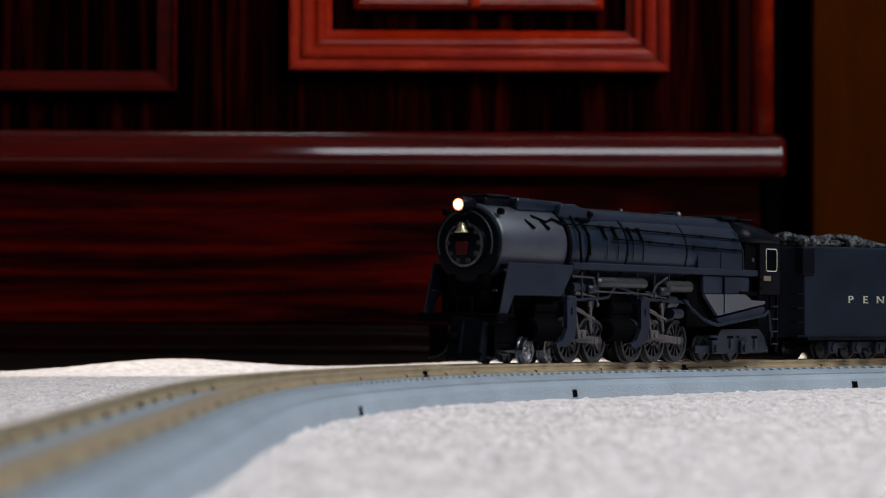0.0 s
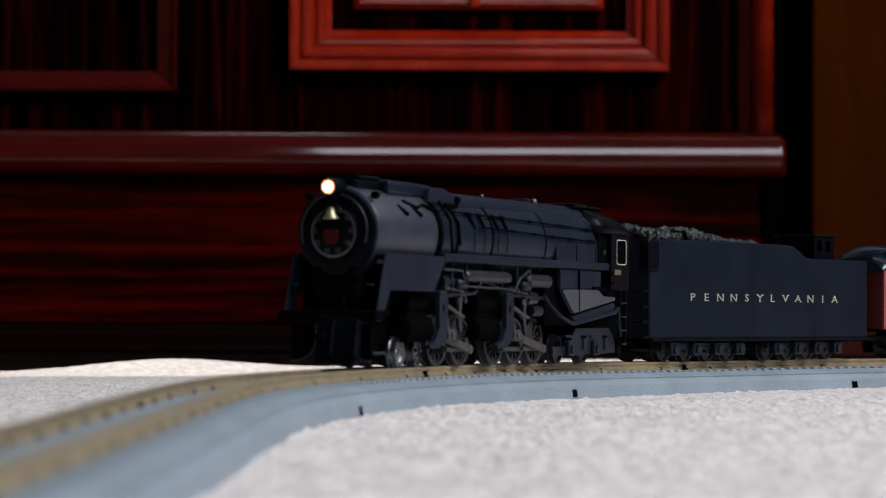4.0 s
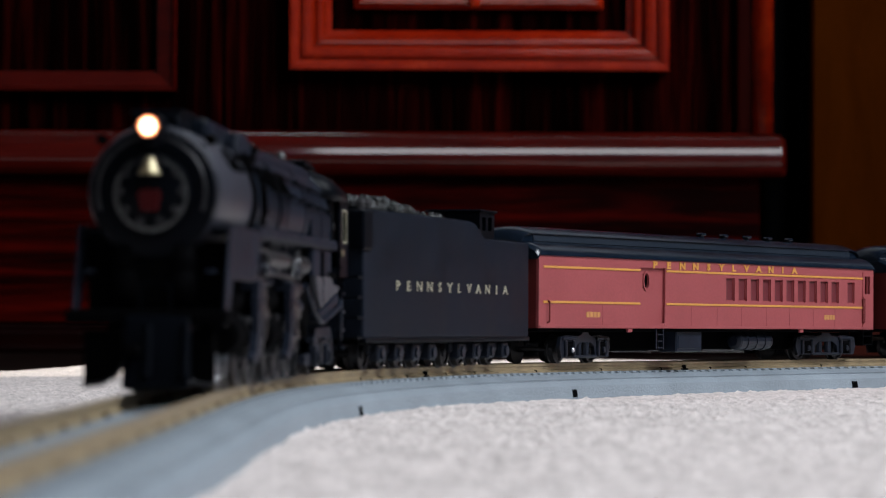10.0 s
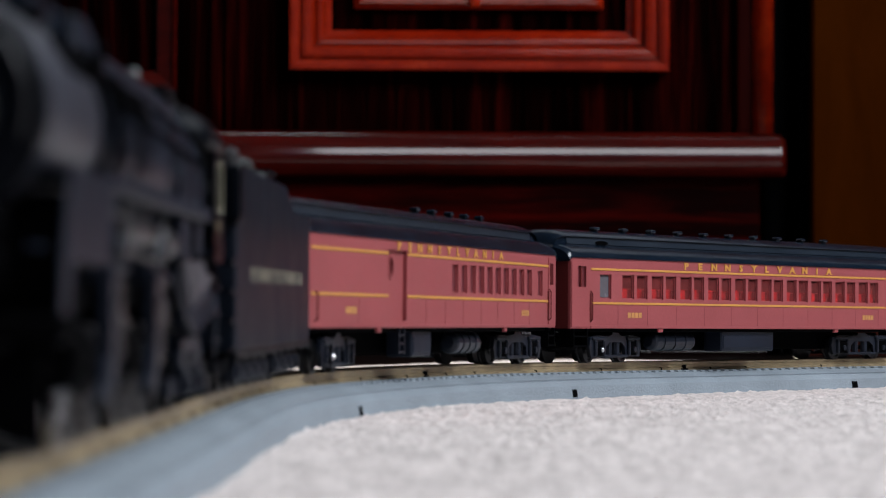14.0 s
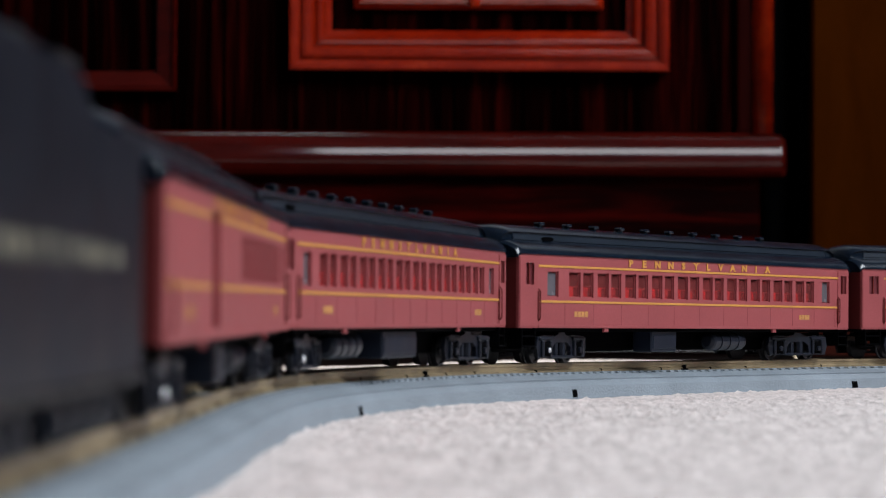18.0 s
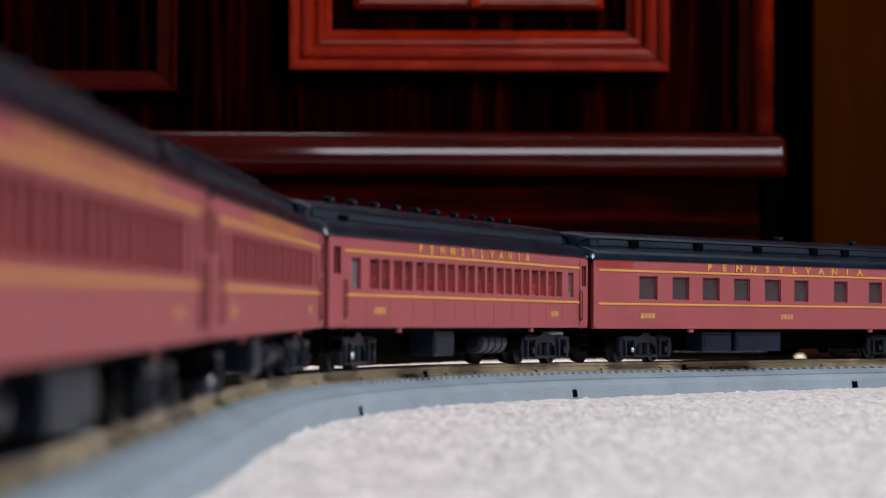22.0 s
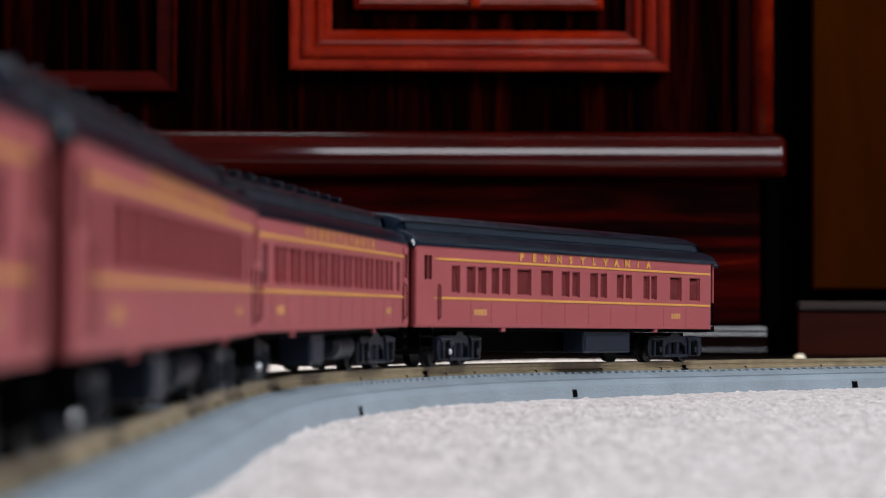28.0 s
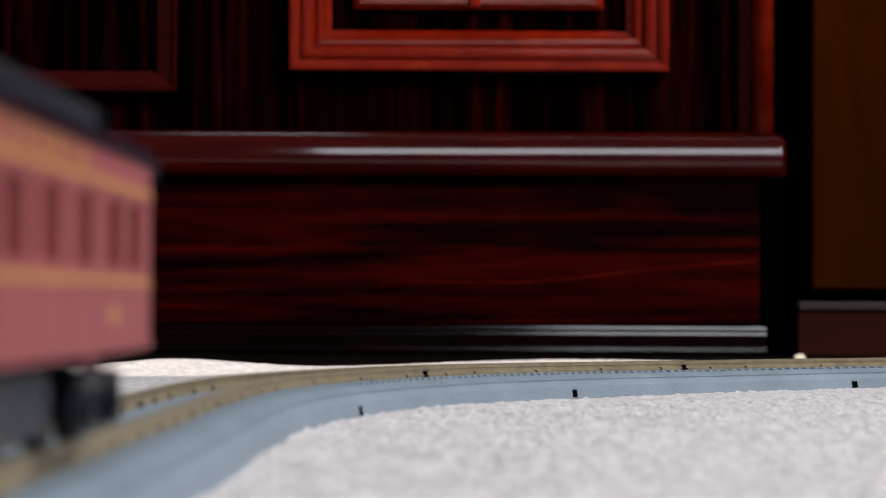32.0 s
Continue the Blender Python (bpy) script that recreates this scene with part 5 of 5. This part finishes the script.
        part("crosshead", cr, M_ROD, loco)
        part("lower_slide_bar", boxed(h - 0.0180, h, side * 0.0132, side * 0.0148, 0.0084, 0.0090, 0.0002), M_GREYMETAL, loco)
        li = prism(bmesh.new(), [(h - 0.0172, 0.0120), (h - 0.0150, 0.0112), (h - 0.0138, 0.0150), (h - 0.0140, 0.0200), (h - 0.0156, 0.0236), (h - 0.0176, 0.0228), (h - 0.0162, 0.0190), (h - 0.0160, 0.0150)], side * 0.0146, side * 0.0156)
        part("expansion_link", li, M_DARK, loco)
        part("combination_lever", prism(bmesh.new(), [(h - 0.0042, 0.0215), (h - 0.0030, 0.0215), (h - 0.0062, 0.0100), (h - 0.0074, 0.0100)], side * 0.0150, side * 0.0157), M_ROD, loco)
        part("radius_rod", prism(bmesh.new(), [(h - 0.0010, 0.0212), (h - 0.0010, 0.0202), (h - 0.0170, 0.0160), (h - 0.0172, 0.0170)], side * 0.0157, side * 0.0163), M_ROD, loco)
        part("gear_bracket", boxed(h - 0.0230, h - 0.0120, side * 0.0120, side * 0.0146, 0.0220, 0.0258, 0.0005), M_CLIP, loco)
        rp = turned(bmesh.new(), [(h - 0.0205, 0.0012), (h - 0.0200, 0.0018), (h - 0.0140, 0.0018), (h - 0.0135, 0.0012)], (0, side * 0.0146, 0.0275), "x", 12)
        part("drain_reservoir", rp, M_DARK, loco, "", True)
        for q in (0.0030, -0.0100, -0.0215):
            part("hanger", boxed(h + q - 0.0004, h + q + 0.0004, side * 0.0142, side * 0.0150, 0.0240, 0.0340, 0.0001), M_DARK, loco)
    part("long_pipe", pipe(bmesh.new(), [(0.0690, side * 0.0152, 0.0322), (0.0540, side * 0.0154, 0.0318), (0.0520, side * 0.0154, 0.0268), (0.0100, side * 0.0154, 0.0262), (0.0060, side * 0.0154, 0.0300), (-0.0020, side * 0.0154, 0.0330)], 0.0005), M_GREYMETAL, loco)
    part("long_pipe", pipe(bmesh.new(), [(0.0690, side * 0.0146, 0.0232), (0.0420, side * 0.0146, 0.0246), (0.0360, side * 0.0146, 0.0290), (0.0100, side * 0.0146, 0.0242), (-0.0200, side * 0.0146, 0.0236)], 0.0006), M_DARK, loco)
    for u, z, r in ((0.0620, 0.0280, 0.0020), (0.0560, 0.0240, 0.0016), (-0.0080, 0.0235, 0.0024), (-0.0130, 0.0190, 0.0020), (0.0080, 0.0260, 0.0016)):
        part("pump", rodded((u - 0.004, side * 0.0128, z), (u + 0.004, side * 0.0128, z), r, 10), M_DARK, loco)
    # cab side
    cab = wall_with_holes(bmesh.new(), -0.0940, -0.0760, 0.0275, 0.0500, [(-0.0915, -0.0815, 0.0372, 0.0465)], side * 0.0172 if side > 0 else -0.0172 + 0.0008, 0.0008)
    part("cab_side", cab, M_BLACK, loco, "black cab side")
    # black plate standing in for the dark opening at the cab front
    sh = prism(bmesh.new(), [(-0.0655, 0.0374), (-0.0660, 0.0450), (-0.0675, 0.0500), (-0.0700, 0.0530), (-0.0780, 0.0535), (-0.0780, 0.0374)], side * 0.0130, side * 0.0156)
    part("cab_front_gap", sh, M_CLIP, loco, "black plate in place of the dark gap at the cab front")
    def rounded(w, h, r):
        return [(-0.0865 + sx * (w - r) + r * math.cos(q), 0.04185 + sz * (h - r) + r * math.sin(q)) for sx, sz, q0 in ((1, 1, 0), (-1, 1, 90), (-1, -1, 180), (1, -1, 270)) for q in [radians(q0 + 22.5 * k) for k in range(5)]]
    rows = [[(x, side * yy, z) for x, z in rounded(w, h, r)] for w, h, r, yy in ((0.0051, 0.0048, 0.0016, 0.0171), (0.0051, 0.0048, 0.0016, 0.0173), (0.0047, 0.0044, 0.0013, 0.0173), (0.0047, 0.0044, 0.0013, 0.0170))]
    part("cab_window_frame", loft(bmesh.new(), rows, caps=False), M_LETTER, loco, "pale painted window frame")
    part("cab_front_pane", rodded((-0.0725, side * 0.0154, 0.0415), (-0.0725, side * 0.0160, 0.0415), 0.0009, 10), M_RING, loco)
    for z in (0.0335, 0.0300):
        part("rivet", rodded((-0.0772, side * 0.0170, z), (-0.0772, side * 0.0175, z), 0.0006, 8), M_CLIP, loco)
    part("number_bar", boxed(-0.0857, -0.0795, side * 0.0172, side * 0.01735, 0.0332, 0.0352), M_BRASS, loco)
    for k in range(4):
        part("cab_step", boxed(-0.0939, -0.0887, side * 0.0140, side * 0.0166, 0.0068 + 0.0052 * k, 0.0074 + 0.0052 * k), M_DARK, loco)
    for u in (-0.0942, -0.0884):
        part("step_hanger", boxed(u - 0.0003, u + 0.0003, side * 0.0150, side * 0.0160, 0.0062, 0.0280), M_BLACK, loco)
    # front steps and pilot wings
    edge = [(0.0140, 0.0137), (0.0052, 0.0137), (0.0047, 0.0100), (0.0052, 0.0070), (0.0070, 0.0042), (0.0100, 0.0026), (0.0140, 0.0020)]
    part("front_step", loft(bmesh.new(), [[(u, side * y, z) for y, z in edge] for u in (0.1172, 0.1188)]), M_CLIP, loco, "black step plate")
    part("step_rim", pipe(bmesh.new(), [(0.1190, side * y, z) for y, z in edge[1:]], 0.0005), M_GREYMETAL, loco)
    part("deck_plate", boxed(0.1168, 0.1180, side * 0.0118, side * 0.0140, 0.0258, 0.0266, 0.0002), M_SKIRT, loco)
    part("marker_lamp", rodded((0.1110, side * 0.0118, 0.0545), (0.1130, side * 0.0118, 0.0545), 0.0012, 10), M_CLIP, loco)
# cab roof and front
rows = []
for u, high, wide in ((-0.0955, 0.0035, 0.0168), (-0.0935, 0.0056, 0.0175), (-0.0875, 0.0082, 0.0178), (-0.0780, 0.0094, 0.0178), (-0.0700, 0.0096, 0.0172), (-0.0645, 0.0090, 0.0150)):
    arc = []
    for i in range(17):
        a = math.pi * i / 16
        arc.append((u, wide * math.cos(a), 0.0487 + high * math.sin(a) ** 0.8))
    rows.append(arc)
part("cab_roof", loft(bmesh.new(), rows), M_BLACK, loco, "arched black cab roof", True)
part("roof_hatch", boxed(-0.0860, -0.0740, -0.0090, 0.0090, 0.0576, 0.0588, 0.0006), M_BLACK, loco)
part("cab_front", boxed(-0.0792, -0.0780, -0.0160, 0.0160, 0.0300, 0.0535), M_CLIP, loco)
# near-black rear carries the shade of the gap before the cab
part("firebox_casing", turned(bmesh.new(), [(-0.0638, 0.0151), (-0.0650, 0.0149), (-0.0665, 0.0143), (-0.0785, 0.0128)], (0, 0, BZ), "x", 44), M_CLIP, loco, "black rear of the firebox", True)
part("cab_floor", boxed(-0.0940, -0.0615, -0.0160, 0.0160, 0.0270, 0.0285), M_CLIP, loco)
part("backhead", boxed(-0.0700, -0.0640, -0.0120, 0.0120, 0.0290, 0.0480, 0.002, 2), M_CLIP, loco)
# frame, pilot, couplers
# near-black puts the deep shade under the smokebox into these parts
part("main_frame", boxed(-0.0900, 0.1150, -0.0062, 0.0062, 0.0070, 0.0330, 0.0005), M_CLIP, loco)
part("smokebox_saddle", boxed(0.0760, 0.1080, -0.0115, 0.0115, 0.0200, 0.0320, 0.001), M_CLIP, loco)
part("pilot_beam", boxed(0.1150, 0.1222, -0.0174, 0.0174, 0.0150, 0.0182, 0.0006), M_CLIP, loco)
part("deck", boxed(0.1080, 0.1200, -0.0155, 0.0155, 0.0166, 0.0180, 0.0003), M_CLIP, loco)
part("deck_front", boxed(0.1080, 0.1095, -0.0150, 0.0150, 0.0180, 0.0330), M_CLIP, loco)
part("lift_bracket", pipe(bmesh.new(), [(0.1190, -0.0020, 0.0180), (0.1190, -0.0020, 0.0236), (0.1190, 0.0045, 0.0236), (0.1190, 0.0045, 0.0180)], 0.0003), M_BLACK, loco)
# leading truck, which turns into the curve and carries the pilot with it
LEAD = 0.0840
lead = part("leading_truck", boxed(-0.0140, 0.0370, -0.0045, 0.0045, 0.0052, 0.0072, 0.0005), M_CLIP, loco, "leading truck with bright wheels and pilot")
lead.location = (LEAD, 0, 0)
pil = prism(bmesh.new(), [(0.0360, 0.0172), (0.0390, 0.0168), (0.0424, 0.0026), (0.0420, 0.0016), (0.0380, 0.0016)], -0.0070, 0.0070)
bmesh.ops.bevel(pil, geom=pil.edges[:], offset=0.0007, segments=2, profile=0.5, affect="EDGES")
part("pilot", pil, M_BLACK, lead, "smooth black pilot")
for y in (-0.0018, 0.0062):
    part("pilot_rib", pipe(bmesh.new(), [(0.0394, y, 0.0150), (0.0408, y, 0.0095), (0.0424, y, 0.0040)], 0.0009), M_BLACK, lead)
part("pilot_lip", rodded((0.0423, -0.0068, 0.0022), (0.0423, 0.0068, 0.0022), 0.0007, 10), M_BLACK, lead)
part("coupler", boxed(0.0390, 0.0450, -0.0062, -0.0030, 0.0085, 0.0110, 0.0005), M_CLIP, lead)
part("drawbar", boxed(-0.1180, -0.0880, -0.0014, 0.0014, 0.0080, 0.0100, 0.0004), M_CLIP, loco)
for y in (-0.006, 0.006):
    part("air_pump", turned(bmesh.new(), [(0.0185, 0.0030), (0.0260, 0.0032), (0.0262, 0.0024), (0.0270, 0.0030), (0.0320, 0.0028)], (0.1135, y, 0), "z", 14), M_CLIP, loco, "", True)
for u in (0.0090, -0.0090):
    wheelset(lead, u, 0.0048, mat=M_STEEL)
BOGIES.append((lead, loco, LEAD))
for u in (-0.0420, -0.0665):
    wheelset(loco, u, 0.0052)
def wheel_centre(s):
    """One spoked centre as a single plate: hub, twelve spokes, rim and balance weight in one outline with slots."""
    bm = bmesh.new()
    n = 12
    y0, y1 = s * 0.0078, s * 0.0094
    hub, rim_in, rim = 0.0022, 0.0062, 0.0072

    def ring(r, y):
        return [bm.verts.new((r * math.cos(2 * math.pi * (i + 0.5) / (3 * n)), y, r * math.sin(2 * math.pi * (i + 0.5) / (3 * n)))) for i in range(3 * n)]
    front, back = [ring(r, y1) for r in (0.0004, hub, rim_in, rim)], [ring(r, y0) for r in (0.0004, hub, rim_in, rim)]
    for k in range(3):
        for i in range(3 * n):
            j = (i + 1) % (3 * n)
            weight = abs(i - 1.5 * n) < 4
            if k == 1 and i % 3 and not weight:
                bm.faces.new((front[1][i], front[1][j], back[1][j], back[1][i]))
                bm.faces.new((front[2][i], front[2][j], back[2][j], back[2][i]))
                continue
            bm.faces.new((front[k][i], front[k][j], front[k + 1][j], front[k + 1][i]))
            bm.faces.new((back[k][i], back[k][j], back[k + 1][j], back[k + 1][i]))
    for i in range(3 * n):
        a, b = i, (i + 1) % (3 * n)
        if i % 3 == 0 and abs(i - 1.5 * n) >= 4:
            for e in (a, b):
                bm.faces.new((front[1][e], front[2][e], back[2][e], back[1][e]))
    rod(bm, (CRANK, s * 0.0088, 0), (CRANK, s * 0.0128, 0), 0.0009, 8)
    bmesh.ops.recalc_face_normals(bm, faces=bm.faces)
    return bm


# driving wheels: an axle that carries tyres and spoked centres
bm = bmesh.new()
rod(bm, (0, -0.0126, 0), (0, 0.0126, 0), 0.0014, 10)
dw = part("driving_axle", bm, M_GREYMETAL, loco, "spoked driving wheels on their axle")
DRIVING = [dw] + [again(dw, Matrix.Identity(4), loco) for _ in DRIVERS[1:]]
pieces = []
for s in (1, -1):
    tyre = part("tyre", loft(bmesh.new(), [[(r * math.cos(a), s * y, r * math.sin(a)) for a in [2 * math.pi * i / 28 for i in range(28)]] for y, r in ((0.0070, DR + 0.0006), (0.0077, DR + 0.0006), (0.0079, DR), (0.0100, DR * 0.99), (0.0100, DR * 0.84), (0.0072, DR * 0.84), (0.0070, DR + 0.0006))], caps=False), M_GREYMETAL, dw, "grey steel tyre")
    centre = wheel_centre(s)
    pieces += [tyre, part("wheel_centre", centre, M_GREYMETAL, dw, "spoked wheel centre")]
for d in DRIVING[1:]:
    for q in pieces:
        again(q, Matrix.Identity(4), d)
SIDE_RODS, MAIN_RODS = [], []
for side in (1, -1):
    for group in (DRIVERS[:2], DRIVERS[2:]):
        x0, x1, mid = min(group), max(group), (min(group) + max(group)) / 2
        bm = boxed(x0 - mid - 0.0012, x1 - mid + 0.0012, side * 0.0108, side * 0.0117, -0.0008, 0.0008, 0.0002)
        for u in group:
            rod(bm, (u - mid, side * 0.0106, 0), (u - mid, side * 0.0120, 0), 0.0014, 10)
        SIDE_RODS.append((part("side_rod", bm, M_ROD, loco, "grey coupling rod"), mid, side))
        pin, length = min(group), 0.0255
        bm = boxed(0, length, side * 0.0120, side * 0.0130, -0.0014, 0.0014, 0.0003)
        rod(bm, (0, side * 0.0118, 0), (0, side * 0.0132, 0), 0.0016, 10)
        box(bm, length - 0.0020, length + 0.0030, side * 0.0122, side * 0.0142, -0.0016, 0.0016, 0.0004)
        MAIN_RODS.append((part("main_rod", bm, M_ROD, loco, "grey connecting rod"), pin, side, length))
tagged(loco, "black model steam locomotive with a lit headlamp and brass bell", "locomotive")

# ---- what moves ----


def way_at(t):
    """How far the train has come at t: a smooth curve through the knots."""
    y, x = np.array(S_AT), np.array(T_AT)
    m = np.gradient(y, x)
    i = int(min(max(np.searchsorted(x, t) - 1, 0), len(x) - 2))
    h = x[i + 1] - x[i]
    q = (t - x[i]) / h
    return float(y[i] * (1 + 2 * q) * (1 - q) ** 2 + m[i] * h * q * (1 - q) ** 2 + y[i + 1] * q * q * (3 - 2 * q) + m[i + 1] * h * q * q * (q - 1))


def stand(s, span):
    """The pose of a vehicle whose two pivots, span apart, stand on the track about s."""
    a, b = Vector(along(s + span / 2)[:3]), Vector(along(s - span / 2)[:3])
    d = (a - b).normalized()
    side = Vector((0, 0, 1)).cross(d).normalized()
    up = d.cross(side)
    m = Matrix((d, side, up)).transposed().to_4x4()
    m.translation = (a + b) / 2
    return m


def swing(ob, s):
    """The long boiler swings out on the curve and back on the straight: degrees."""
    return float(np.interp(s, [-0.1, 0.05, 0.30, 0.415, 0.55], [-1.5, -1.3, -1.0, 1.0, 0.6])) if ob == loco else 0.0


def motions():
    step = 0.25
    times = [step * i for i in range(int(32 / step) + 1)]
    vehicles = [(ob, -PITCH * i, TRUCKS) for ob, i in CARS] + [(tender, TENDER_AT, 0.112), (loco, LOCO_AT, 0.15)]
    where = {ob: (at, span) for ob, at, span in vehicles}
    for ob, at, span in vehicles:
        rows = []
        for t in times:
            s = way_at(t) + at
            rows.append((t, stand(s, span) @ pose(0, 0, 0, 0, 0, swing(ob, s))))
        walk(ob, rows)
    for b, car, x in BOGIES:
        at, span = where[car]
        rows = []
        for t in times[::2]:
            s = way_at(t) + at
            turn = along(s + x)[3] - math.atan2(stand(s, span)[1][0], stand(s, span)[0][0])
            turn = (turn + math.pi) % (2 * math.pi) - math.pi
            rows.append((t, pose(x, 0, 0, 0, 0, math.degrees(turn) - swing(car, s))))
        walk(b, rows)
    # wheels turn with the way gone; the rods follow the crank pins
    every = [(i / FPS, way_at(i / FPS)) for i in range(int(32 * FPS) + 1)]
    start = every[0][1]

    def ticks_for(r):
        """The times at which a wheel of that radius has gone on by just under a quarter turn."""
        rows = [every[0]]
        for (t, g), (_, nxt) in zip(every[1:], every[2:] + every[-1:]):
            if nxt - rows[-1][1] > r * radians(86) or t == 32:
                rows.append((t, g))
        return rows

    def turned_by(r, at):
        return [(t, Matrix.Translation(at) @ Matrix.Rotation((g - start) / r, 4, "Y")) for t, g in ticks_for(r)]
    for w, r in WHEELS:
        walk(w, turned_by(r, w.location.copy()))
    for w, u in zip(DRIVING, DRIVERS):
        walk(w, turned_by(DR, (u, 0, DR)))
    for ob, mid, side in SIDE_RODS:
        rows = []
        for t, g in ticks_for(DR * 0.5):
            a = (g - start) / DR
            rows.append((t, pose(mid + CRANK * math.cos(a), 0, DR - CRANK * math.sin(a))))
        walk(ob, rows)
    for ob, pin, side, length in MAIN_RODS:
        rows = []
        for t, g in ticks_for(DR * 0.5):
            a = (g - start) / DR
            x, z = pin + CRANK * math.cos(a), DR - CRANK * math.sin(a)
            tilt = math.asin((0.0105 - z) / length)
            rows.append((t, pose(x, 0, z, 0, -math.degrees(tilt), 0)))
        walk(ob, rows)


motions()
